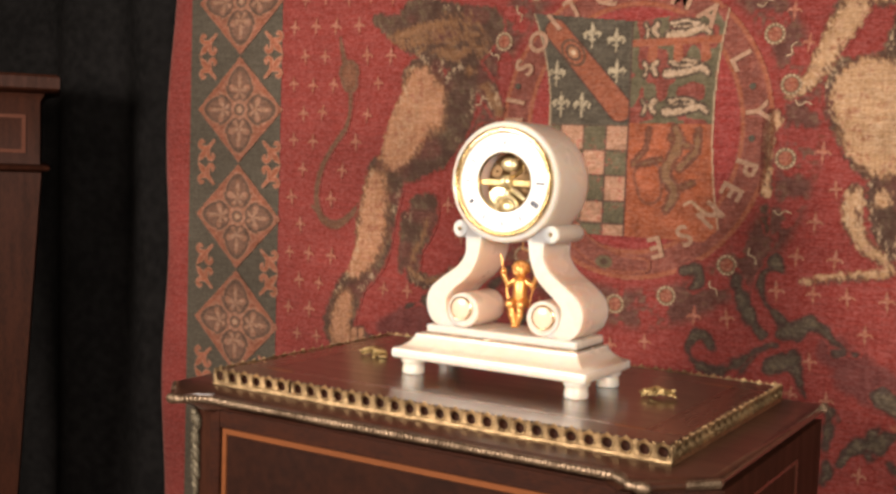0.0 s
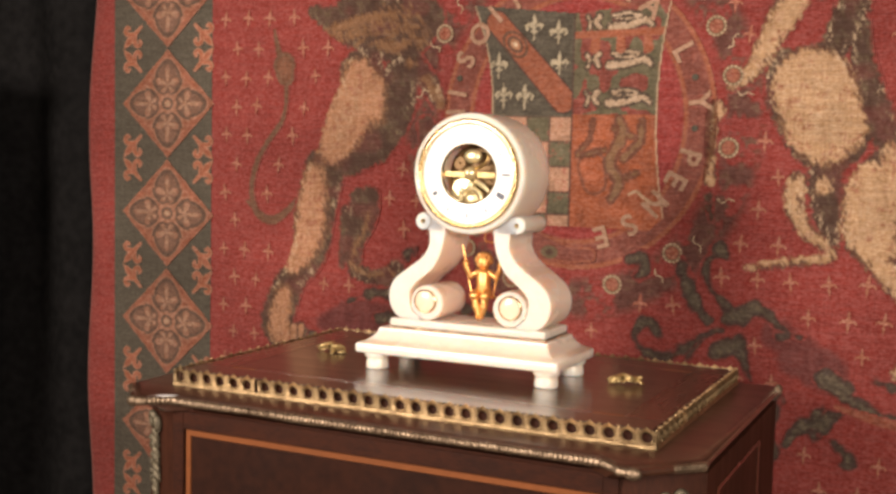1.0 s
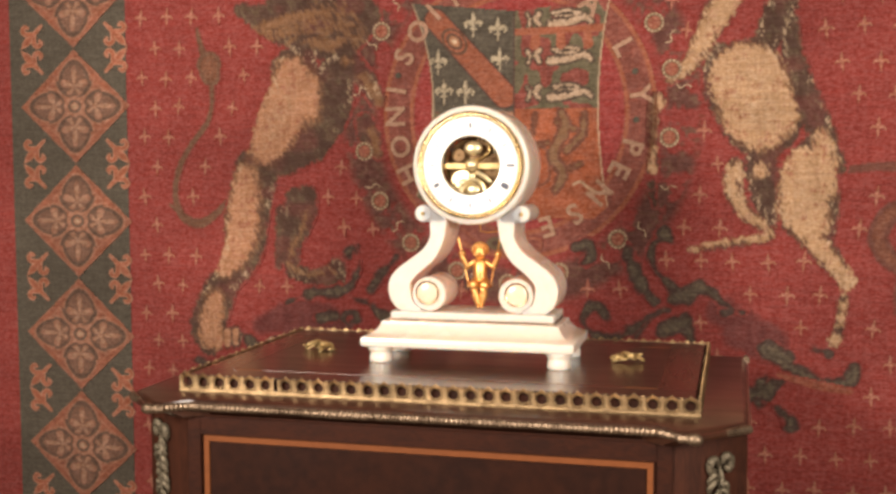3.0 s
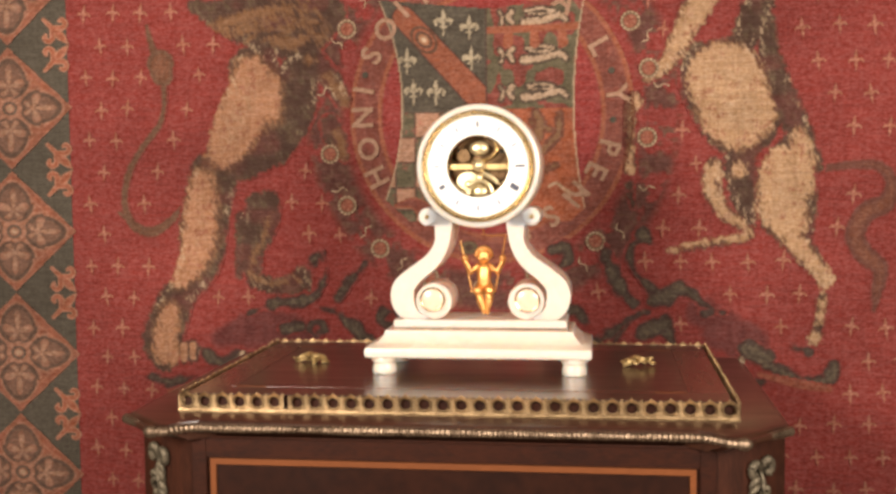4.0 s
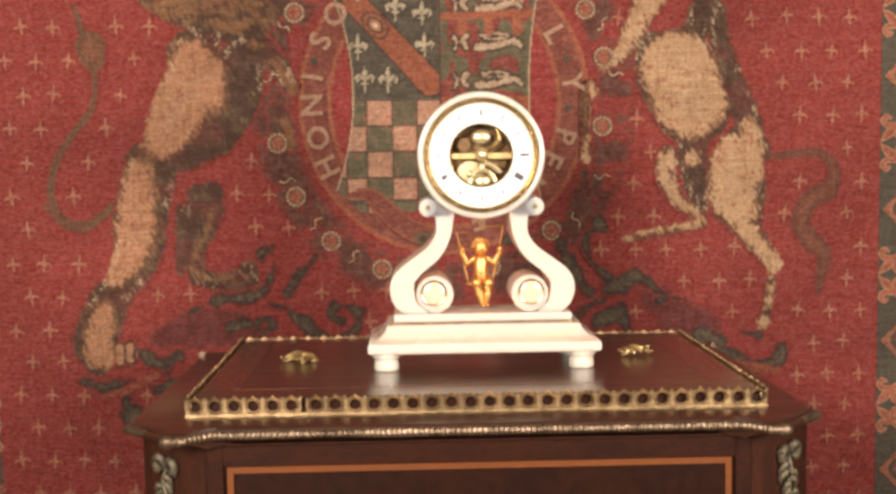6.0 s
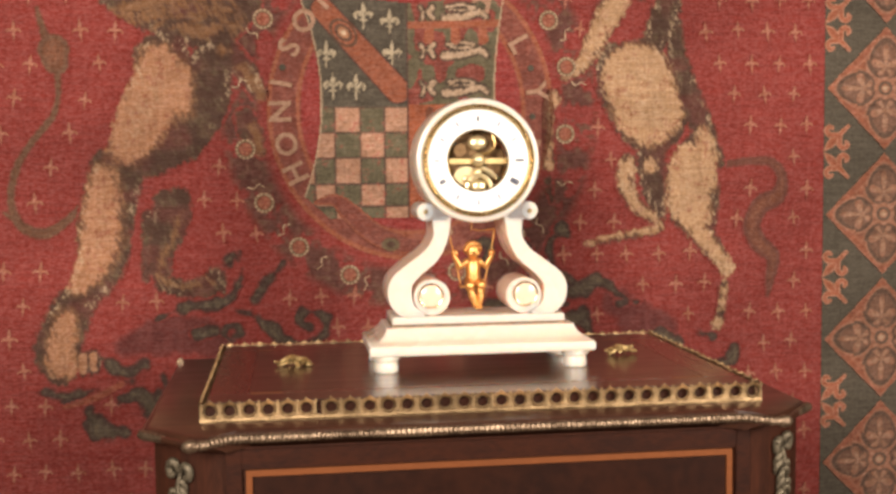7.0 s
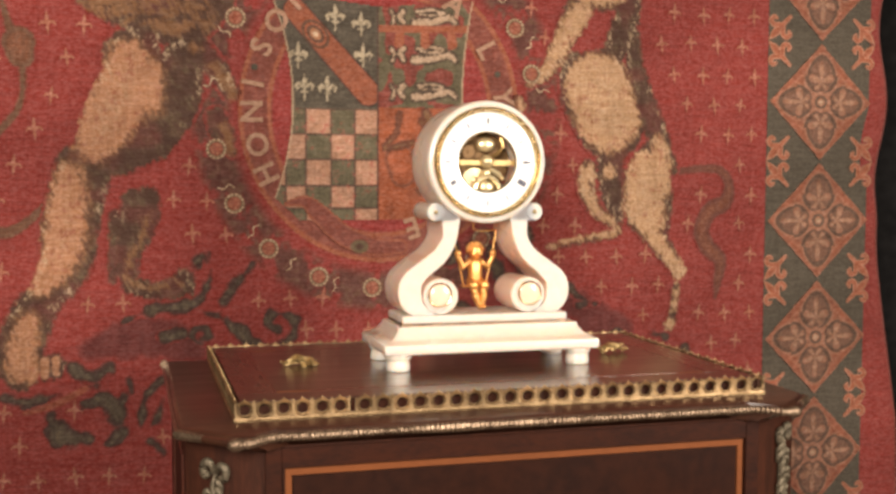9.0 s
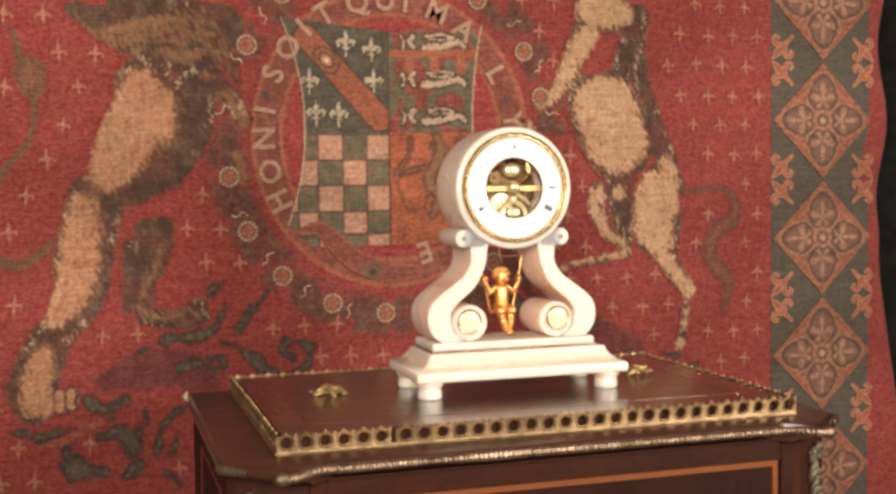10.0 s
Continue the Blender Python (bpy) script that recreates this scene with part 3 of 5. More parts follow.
def clock():
    t = thing("mantel_clock", "cream alabaster mantel clock with brass bezel and scroll supports", "clock", (CX, CY, PLATE + 0.0003))
    foot = [(0.0160, 0), (0.0176, 0.0015), (0.0180, 0.005), (0.0176, 0.0115), (0.0168, 0.0165), (0.0166, 0.0180), (0.0174, 0.0195), (0.0196, 0.0215), (0.0204, 0.0240), (0.0200, 0.0270), (0.0190, 0.032)]
    for sx in (-1, 1):
        for sy in (-1, 1):
            part("foot", add_lathe(bmesh.new(), foot, (sx * 0.1410, sy * 0.056 - 0.010, 0), "z", 32), alabaster, t)
    part("plinth", rect_loft(bmesh.new(), 0.1665, 0.083, [(0.004, 0.0290), (0.0008, 0.0303), (0, 0.0325), (0, 0.041), (0.0012, 0.0438), (0.005, 0.0455),
                                                          (0.0105, 0.0475), (0.0165, 0.0515), (0.0215, 0.0565), (0.0255, 0.0620), (0.0265, 0.0668)]), alabaster, t).location = (0, -0.010, 0)
    part("gilt_fillet", rect_loft(bmesh.new(), 0.1318, 0.0508, [(0.0012, 0.0667), (0.0012, 0.0694)]), edge_brass, t, "thin dark gilt line")
    part("slab", rect_loft(bmesh.new(), 0.1300, 0.0490, [(0.001, 0.0693), (0, 0.0703), (0, 0.079), (0.002, 0.081)]), alabaster, t)
    for s in (1, -1):
        scroll = part("scroll_support", scroll_support(s), alabaster, t, "", 35)
        ring = [(0.0165, -0.0445), (0.0165, -0.0458), (0.0176, -0.0462), (0.0186, -0.0455), (0.0188, -0.0425), (0.0165, -0.0425)]
        part("rosette_ring", add_lathe(bmesh.new(), ring, (s * -0.0712, 0, 0.1112), "y", 40, True), polished, scroll)
        dome = [(0.0166, -0.0425), (0.0166, -0.0446), (0.013, -0.0462), (0.007, -0.0470), (0.0015, -0.0473)]
        part("rosette", add_lathe(bmesh.new(), dome, (s * -0.0712, 0, 0.1112), "y", 40), alabaster_pink, scroll)
        part("pin", add_ball(bmesh.new(), (s * -0.0780, -0.045, 0.2360), (0.0034, 0.003, 0.0034)), brass, scroll)
    zc, back = 0.3112, Matrix.Translation((0, -0.0095, 0))
    drum = [(0.0785, 0.020), (0.0785, -0.041), (0.0865, -0.0435), (0.0900, -0.0425), (0.0918, -0.0395), (0.0922, -0.035), (0.0922, 0.052), (0.0914, 0.060), (0.0892, 0.0665),
            (0.0855, 0.0712), (0.080, 0.0735), (0.03, 0.074)]
    shell = part("drum", add_lathe(bmesh.new(), drum, (0, 0, zc), "y", 96), alabaster, t, "", 30)
    bezel = part("bezel", add_lathe(bmesh.new(), [(0.0752, -0.040), (0.0750, -0.0455), (0.0762, -0.0475), (0.0776, -0.0468), (0.0782, -0.0452), (0.0794, -0.0452),
                                                  (0.0802, -0.0482), (0.0818, -0.0490), (0.0830, -0.0470), (0.0832, -0.0420), (0.0790, -0.0400)],
                                    (0, 0, zc), "y", 96, True), polished, t, "double-ringed polished brass bezel", 50)
    dial = part("dial", add_lathe(bmesh.new(), [(0.0462, -0.0395), (0.0462, -0.0412), (0.055, -0.0428), (0.068, -0.0430), (0.0755, -0.0415), (0.0755, -0.0395)],
                                  (0, 0, zc), "y", 96, True), enamel, t, "white enamel chapter ring")
    part("dial_rim", add_lathe(bmesh.new(), [(0.0440, -0.036), (0.0440, -0.0415), (0.0452, -0.0425), (0.0463, -0.0415), (0.0463, -0.036)], (0, 0, zc), "y", 72, True),
         polished, dial, "thin gilt inner rim")
    # hour marks as plain bars: bold ones, and ones with the glare's washing-out in their colour
    for h in range(12):
        strong = {0: 0.0015, 3: 0.0018, 4: 0.0040, 8: 0.0028}
        half = strong.get(h, 0.0014)
        bm = add_box(bmesh.new(), -half, half, -0.0437, -0.0415, 0.0555 if h in (3, 4) else 0.0575, 0.0690 if h in (3, 4) else 0.0660)
        ob = part("hour_mark", bm, ink if h in strong else faint_ink, dial, "" if h in strong else "hour mark paled by glare", 0)
        ob.matrix_local = Matrix.Translation((0, 0, zc)) @ Matrix.Rotation(radians(30 * h), 4, "Y")
    # movement seen through the open centre
    mv = part("backplate", add_lathe(bmesh.new(), [(0.002, 0.004), (0.044, 0.004), (0.046, 0.006), (0.046, 0.010), (0.03, 0.012)], (0, 0, zc), "y", 64), dark_brass, t,
              "brass movement plate in the open centre")
    bm = add_box(bmesh.new(), -0.045, 0.045, -0.022, -0.018, zc - 0.005, zc + 0.003, 0.001)
    part("bridge", bm, leaf_brass, mv)
    part("boss", add_lathe(bmesh.new(), [(0.0095, -0.018), (0.0095, -0.026), (0.0075, -0.029), (0.003, -0.031), (0.003, -0.036), (0.0015, -0.0365)], (0.001, 0, zc + 0.001), "y", 28),
         pale_brass, mv)
    bm = bmesh.new()
    add_ball(bm, (0.001, -0.016, zc + 0.0265), (0.0150, 0.006, 0.0110))
    add_tube(bm, [(0.001, -0.012, zc + 0.022), (0.001, 0.006, zc + 0.022)], 0.003)
    part("bell", bm, pale_brass, mv)
    arm = curve_points([(0.005, -0.019, zc + 0.008, 0), (0.018, -0.02, zc + 0.012, 0), (0.027, -0.019, zc + 0.024, 0), (0.024, -0.017, zc + 0.040, 0)], 6)
    part("hammer_arm", add_tube(bmesh.new(), [p[:3] for p in arm], 0.0026), brass, mv)
    pts = [(0.002 + 0.0185 * math.cos(a), -0.022, zc - 0.043 + 0.021 * math.sin(a)) for a in np.linspace(0.05, math.pi - 0.05, 15)]
    part("arch_cock", add_tube(bmesh.new(), pts, 0.0036), pale_brass, mv)
    drum_profile = [(0.0195, -0.004), (0.0195, -0.012), (0.0185, -0.0135), (0.006, -0.0140), (0.004, -0.016), (0.001, -0.0165)]
    part("spring_barrel", add_lathe(bmesh.new(), drum_profile, (-0.016, 0, zc - 0.027), "y", 40), pale_brass, mv)
    bm = add_ball(bmesh.new(), (0.002, -0.019, zc - 0.038), (0.0125, 0.005, 0.0100))
    add_ball(bm, (0.001, -0.021, zc - 0.017), (0.0062, 0.005, 0.0070))
    part("escape_cock", bm, pale_brass, mv)
    bm = bmesh.new()
    add_tube(bm, [(0.006, -0.018, zc - 0.010), (0.020, -0.017, zc - 0.018), (0.029, -0.016, zc - 0.026)], [0.0035, 0.0045, 0.0028], 8)
    part("lever", bm, pale_brass, mv)
    for x, z, r, d in ((-0.024, 0.016, 0.0095, -0.010), (0.026, -0.010, 0.012, -0.004), (0.014, 0.024, 0.011, -0.004), (-0.032, -0.012, 0.007, -0.006)):
        bm = bmesh.new()
        teeth = [(x + (r + (0.0009 if i % 2 else 0)) * math.cos(math.tau * i / 48), zc + z + (r + (0.0009 if i % 2 else 0)) * math.sin(math.tau * i / 48)) for i in range(48)]
        add_prism(bm, teeth, d, d + 0.002)
        add_tube(bm, [(x, d - 0.004, zc + z), (x, 0.006, zc + z)], 0.002)
        part("wheel", bm, dark_brass, mv)
    for x, z in ((-0.031, 0.024), (0.033, 0.022), (-0.032, -0.026), (0.033, -0.026)):
        part("screw", add_lathe(bmesh.new(), [(0.004, 0.002), (0.004, -0.002), (0.003, -0.0035)], (x, 0, zc + z), "y", 16), steel, mv)
    for ob in (shell, bezel, dial, mv):
        ob.matrix_local = back
    mv.location.y -= 0.012
    # swing pendulum under the drum
    fig = part("swing_figure", swing_figure(), gilt, t, "small gilt swinging figure", 70)
    fig.matrix_local = pose(0.001, 0.015, 0.085, 0, 0, 4)
    for s in (-1, 1):
        bm = add_tube(bmesh.new(), [(s * 0.035, 0.013, 0.205 if s > 0 else 0.196), (s * 0.029, 0.013, 0.170), (s * 0.018, 0.013, 0.120)], 0.0011, 6)
        part("swing_cord", bm, gilt, t)
    part("swing_seat", add_box(bmesh.new(), -0.020, 0.020, 0.009, 0.023, 0.1165, 0.1195, 0.001), gilt, t)
    part("pendulum_rod", add_tube(bmesh.new(), [(0.0, 0.020, 0.225), (0, 0.018, 0.206), (0.012, 0.016, 0.204), (0.036, 0.013, 0.206)], 0.0011, 6), gilt, t)
    # low feet: the body sits 3 mm deeper on them
    for ob in t.children:
        if ob.name.startswith("foot"):
            ob.scale.z = 0.9
        else:
            ob.location.z -= 0.003
    t.scale.z = 0.996
    return t


clock()


# ---- tapestry: a woven armorial hanging; each motif is a flat woven piece ----
def cloth(x):
    """How far back the hanging lies at x."""
    return 0.559 + 0.014 * np.cos(math.tau * (x + 0.03) / 1.15)


def grain(X, Z, size, seed=0):
    """Smooth random values from 0 to 1 at a grain of that size."""
    u, v = np.asarray(X) / size + 100, np.asarray(Z) / size + 100
    i, j = np.floor(u), np.floor(v)
    fu, fv = u - i, v - j
    fu, fv = fu * fu * (3 - 2 * fu), fv * fv * (3 - 2 * fv)

    def value(a, b):
        q = np.sin(a * 127.1 + b * 311.7 + seed * 74.7) * 43758.5453
        return q - np.floor(q)
    return (value(i, j) * (1 - fu) * (1 - fv) + value(i + 1, j) * fu * (1 - fv) + value(i, j + 1) * (1 - fu) * fv + value(i + 1, j + 1) * fu * fv)


def strokes(X, Z, chains):
    """Distance to the edge of tapering strokes; negative inside."""
    d = np.full(np.shape(X), 9.0)
    for chain in chains:
        pts = [np.array(c) for c in (curve_points(chain, 4) if len(chain) > 2 else chain)]
        if len(pts) == 1:
            pts = pts * 2
        for a, b in zip(pts, pts[1:]):
            ab = b[:2] - a[:2]
            k = np.clip(((X - a[0]) * ab[0] + (Z - a[1]) * ab[1]) / max(ab @ ab, 1e-9), 0, 1)
            d = np.minimum(d, np.hypot(X - a[0] - k * ab[0], Z - a[1] - k * ab[1]) - (a[2] + k * (b[2] - a[2])))
    return d


def ease(v, lo, hi):
    t = np.clip((v - lo) / (hi - lo), 0, 1)
    return t * t * (3 - 2 * t)


def blend(base, colour, w):
    return base * (1 - w[..., None]) + np.array(colour) * w[..., None]


def woven(name, x0, x1, z0, z1, cell, design, layer, parent, mat=None, label="", curved=True):
    """A woven piece over that stretch; design(X, Z) gives where it is and its colours."""
    xs, zs = np.arange(x0, x1 + cell / 2, cell), np.arange(z0, z1 + cell / 2, cell)
    X, Z = np.meshgrid(xs, zs)
    inside, colour = design(X, Z)
    nx, nz = len(xs), len(zs)
    idx = np.arange(nx * nz).reshape(nz, nx)
    ok = inside[:-1, :-1] & inside[1:, :-1] & inside[:-1, 1:] & inside[1:, 1:]
    quads = np.stack([idx[:-1, :-1][ok], idx[:-1, 1:][ok], idx[1:, 1:][ok], idx[1:, :-1][ok]], 1)
    used, flat = np.unique(quads, return_inverse=True)
    x, z = X.ravel()[used], Z.ravel()[used]
    y = (cloth(x) if curved else 0 * x) - 0.0012 * layer
    me = bpy.data.meshes.new(name)
    me.from_pydata(np.stack([x, y, z], 1).tolist(), [], flat.reshape(-1, 4).tolist())
    rgba = np.ones((len(used), 4), np.float32)
    rgba[:, :3] = colour.reshape(-1, 3)[used]
    me.attributes.new("wool", "FLOAT_COLOR", "POINT").data.foreach_set("color", rgba.ravel())
    me.materials.append(mat or wool)
    me.shade_smooth()
    ob = new(name, me)
    ob.parent = parent
    return tagged(ob, label)


LION_DARK_A = [
    [(-0.496, 1.838, 0.067), (-0.407, 1.814, 0.070), (-0.345, 1.834, 0.045)],
    [(-0.609, 1.855, 0.016), (-0.553, 1.834, 0.034), (-0.474, 1.815, 0.056)],
    [(-0.489, 1.721, 0.056), (-0.458, 1.637, 0.063), (-0.505, 1.582, 0.070), (-0.558, 1.538, 0.043)],
    [(-0.399, 1.714, 0.045), (-0.407, 1.636, 0.038), (-0.449, 1.564, 0.032)],
    [(-0.577, 1.516, 0.052), (-0.602, 1.414, 0.052), (-0.613, 1.340, 0.047), (-0.645, 1.277, 0.029)],
    [(-0.663, 1.266, 0.038), (-0.697, 1.185, 0.045), (-0.693, 1.138, 0.027)],
    [(-0.638, 1.152, 0.022), (-0.620, 1.156, 0.013)],
]
LION_FAR = [
    [(-0.490, 1.455, 0.026), (-0.500, 1.400, 0.024), (-0.510, 1.330, 0.020)],
    [(-0.522, 1.432, 0.013), (-0.526, 1.375, 0.011), (-0.529, 1.314, 0.011)],
    [(-0.466, 1.462, 0.025), (-0.467, 1.415, 0.021), (-0.491, 1.363, 0.015)],
    [(-0.496, 1.337, 0.017), (-0.5, 1.306, 0.018), (-0.459, 1.29, 0.017)],
    [(-0.459, 1.29, 0.017), (-0.412, 1.297, 0.023), (-0.396, 1.317, 0.017), (-0.387, 1.285, 0.008)],
]
LION_ARM = [
    [(-0.379, 1.754, 0.027), (-0.341, 1.711, 0.023), (-0.312, 1.664, 0.019)],
    [(-0.339, 1.616, 0.021), (-0.324, 1.578, 0.024), (-0.311, 1.549, 0.011)],
    [(-0.406, 1.71, 0.027), (-0.417, 1.662, 0.023), (-0.422, 1.615, 0.015)],
    [(-0.386, 1.652, 0.015), (-0.393, 1.607, 0.005)],
]
LION_LIGHT = [
    [(-0.495, 1.716, 0.034), (-0.508, 1.660, 0.049), (-0.536, 1.605, 0.047), (-0.563, 1.561, 0.029)],
    [(-0.467, 1.693, 0.029), (-0.460, 1.642, 0.022)],
    [(-0.603, 1.499, 0.025), (-0.608, 1.437, 0.034), (-0.618, 1.369, 0.034), (-0.653, 1.306, 0.018)],
    [(-0.680, 1.237, 0.017), (-0.692, 1.162, 0.022), (-0.672, 1.148, 0.013)],
]
LION_TOES = [
    [(-0.683, 1.177, 0.015), (-0.699, 1.145, 0.011)],
    [(-0.667, 1.166, 0.012), (-0.67, 1.138, 0.009)],
    [(-0.649, 1.165, 0.011), (-0.65, 1.14, 0.008)],
    [(-0.631, 1.168, 0.009), (-0.631, 1.144, 0.007)],
]
LION_FAR_TAN = [
    [(-0.464, 1.436, 0.003), (-0.475, 1.394, 0.003), (-0.502, 1.342, 0.004), (-0.502, 1.311, 0.005), (-0.469, 1.297, 0.004), (-0.433, 1.3, 0.002)],
    [(-0.423, 1.318, 0.003), (-0.404, 1.302, 0.004)],
]
LION_ARM_TAN = [
    [(-0.345, 1.713, 0.008), (-0.318, 1.68, 0.011), (-0.304, 1.646, 0.009)],
    [(-0.376, 1.742, 0.01)],
    [(-0.323, 1.603, 0.006), (-0.315, 1.562, 0.01), (-0.311, 1.547, 0.005)],
    [(-0.443, 1.784, 0.01), (-0.41, 1.777, 0.012), (-0.384, 1.786, 0.008)],
]
LION_TAN = LION_FAR_TAN + LION_ARM_TAN + [
    [(-0.559, 1.818, 0.011), (-0.485, 1.836, 0.011), (-0.417, 1.847, 0.009)],
    [(-0.588, 1.802, 0.007), (-0.542, 1.806, 0.009)],
]
LION_TAIL = [
    [(-0.712, 1.818, 0.005), (-0.706, 1.79, 0.007), (-0.698, 1.767, 0.01)],
    [(-0.685, 1.742, 0.03), (-0.681, 1.721, 0.025)],
    [(-0.679, 1.699, 0.007), (-0.68, 1.654, 0.006), (-0.692, 1.618, 0.007), (-0.725, 1.578, 0.007), (-0.756, 1.531, 0.008), (-0.77, 1.485, 0.008), (-0.769, 1.445, 0.009), (-0.747, 1.411, 0.011), (-0.706, 1.403, 0.011), (-0.66, 1.435, 0.008), (-0.629, 1.471, 0.006)],
    [(-0.767, 1.43, 0.007), (-0.785, 1.442, 0.004)],
]
UNICORN_DARK_A = [
    [(0.43, 1.685, 0.083), (0.461, 1.621, 0.080)],
    [(0.506, 1.881, 0.025), (0.487, 1.81, 0.032), (0.468, 1.762, 0.027)],
    [(0.504, 1.822, 0.016), (0.512, 1.74, 0.022), (0.545, 1.64, 0.028), (0.578, 1.574, 0.022), (0.605, 1.52, 0.012)],
    [(0.462, 1.548, 0.032), (0.464, 1.491, 0.03), (0.479, 1.42, 0.016)],
    [(0.57, 1.574, 0.025), (0.547, 1.509, 0.053), (0.547, 1.449, 0.058), (0.56, 1.4, 0.038)],
    [(0.563, 1.382, 0.028), (0.598, 1.339, 0.021), (0.621, 1.308, 0.018)],
    [(0.615, 1.278, 0.01), (0.61, 1.223, 0.01), (0.602, 1.192, 0.015)],
]
UNICORN_DARK_B = [
    [(0.405, 1.9, 0.038), (0.387, 1.842, 0.032), (0.354, 1.777, 0.025), (0.326, 1.725, 0.019), (0.288, 1.693, 0.011)],
    [(0.413, 1.521, 0.021), (0.409, 1.486, 0.021), (0.427, 1.442, 0.017), (0.459, 1.418, 0.015), (0.48, 1.396, 0.011), (0.456, 1.385, 0.01), (0.381, 1.373, 0.01), (0.331, 1.36, 0.007)],
    [(0.381, 1.737, 0.026), (0.362, 1.714, 0.017)],
    [(0.443, 1.89, 0.048)],
    [(0.263, 1.651, 0.019), (0.255, 1.615, 0.013), (0.255, 1.552, 0.011), (0.255, 1.518, 0.014)],
    [(0.252, 1.488, 0.01), (0.261, 1.445, 0.004)],
]
UNICORN_LIGHT_A = [
    [(0.432, 1.688, 0.069), (0.457, 1.625, 0.066)],
    [(0.569, 1.58, 0.011), (0.576, 1.532, 0.02), (0.58, 1.478, 0.018)],
    [(0.533, 1.529, 0.028), (0.536, 1.461, 0.043), (0.554, 1.413, 0.033)],
    [(0.56, 1.382, 0.019), (0.594, 1.343, 0.013), (0.62, 1.312, 0.013), (0.619, 1.294, 0.01)],
    [(0.616, 1.266, 0.004), (0.611, 1.226, 0.005)],
    [(0.6, 1.192, 0.012)],
    [(0.46, 1.517, 0.01)],
    [(0.412, 1.521, 0.013), (0.407, 1.486, 0.013), (0.423, 1.442, 0.01), (0.456, 1.42, 0.009), (0.477, 1.396, 0.006), (0.454, 1.388, 0.005), (0.381, 1.378, 0.005), (0.334, 1.363, 0.004)],
]
UNICORN_LIGHT_B = [
    [(0.395, 1.894, 0.029), (0.436, 1.887, 0.031), (0.474, 1.885, 0.022)],
    [(0.391, 1.835, 0.024), (0.361, 1.793, 0.019), (0.334, 1.741, 0.015), (0.305, 1.706, 0.009), (0.289, 1.695, 0.007)],
    [(0.262, 1.65, 0.013), (0.254, 1.615, 0.007), (0.254, 1.552, 0.006), (0.254, 1.52, 0.01)],
]
UNICORN_TAIL = [
    [(0.607, 1.517, 0.008), (0.669, 1.524, 0.009), (0.718, 1.52, 0.011), (0.74, 1.489, 0.013), (0.73, 1.452, 0.019), (0.693, 1.434, 0.02), (0.674, 1.392, 0.02), (0.692, 1.355, 0.02), (0.721, 1.329, 0.017), (0.716, 1.286, 0.012), (0.71, 1.248, 0.004)],
    [(0.532, 1.917, 0.01), (0.528, 1.887, 0.009), (0.517, 1.852, 0.004)],
    [(0.574, 1.919, 0.008), (0.552, 1.876, 0.01), (0.538, 1.832, 0.004)],
]
VINE_LEFT_A = [
    [(-0.376, 1.252, 0.005), (-0.329, 1.233, 0.009), (-0.286, 1.193, 0.009), (-0.242, 1.177, 0.009), (-0.203, 1.185, 0.009), (-0.19, 1.215, 0.009), (-0.203, 1.235, 0.009), (-0.231, 1.237, 0.009), (-0.244, 1.221, 0.01), (-0.227, 1.207, 0.01)],
    [(-0.511, 1.235, 0.004), (-0.465, 1.254, 0.008), (-0.413, 1.259, 0.012), (-0.376, 1.266, 0.009), (-0.359, 1.296, 0.007), (-0.35, 1.329, 0.006)],
    [(-0.375, 1.343, 0.012), (-0.368, 1.355, 0.01), (-0.353, 1.339, 0.006)],
    [(-0.37, 1.185, 0.004), (-0.387, 1.199, 0.005), (-0.382, 1.215, 0.006), (-0.365, 1.217, 0.006), (-0.357, 1.201, 0.005), (-0.37, 1.197, 0.006)],
]
VINE_LEFT_B = [
    [(-0.33, 1.269, 0.01), (-0.301, 1.303, 0.014), (-0.273, 1.336, 0.008)],
    [(-0.437, 1.2, 0.013), (-0.412, 1.207, 0.015)],
    [(-0.725, 1.101, 0.011), (-0.677, 1.093, 0.009), (-0.636, 1.102, 0.007)],
    [(-0.602, 1.15, 0.012), (-0.568, 1.133, 0.015), (-0.536, 1.15, 0.011)],
    [(-0.578, 1.117, 0.009), (-0.556, 1.12, 0.007)],
    [(-0.275, 1.179, 0.004), (-0.291, 1.213, 0.007), (-0.318, 1.225, 0.005)],
]
LEAVES_LEFT = [
    [(-0.642, 1.059, 0.012), (-0.621, 1.026, 0.022), (-0.58, 1.019, 0.009)],
    [(-0.579, 1.084, 0.009), (-0.541, 1.092, 0.015), (-0.523, 1.061, 0.018), (-0.512, 1.096, 0.01)],
    [(-0.483, 1.032, 0.005), (-0.479, 1.074, 0.008), (-0.465, 1.105, 0.008), (-0.436, 1.125, 0.007)],
    [(-0.441, 1.082, 0.009), (-0.452, 1.051, 0.008), (-0.467, 1.033, 0.005)],
    [(-0.444, 0.988, 0.01), (-0.467, 1.006, 0.005)],
    [(-0.515, 1.026, 0.01), (-0.54, 1.005, 0.008)],
    [(-0.502, 1.133, 0.003), (-0.498, 1.101, 0.005)],
]
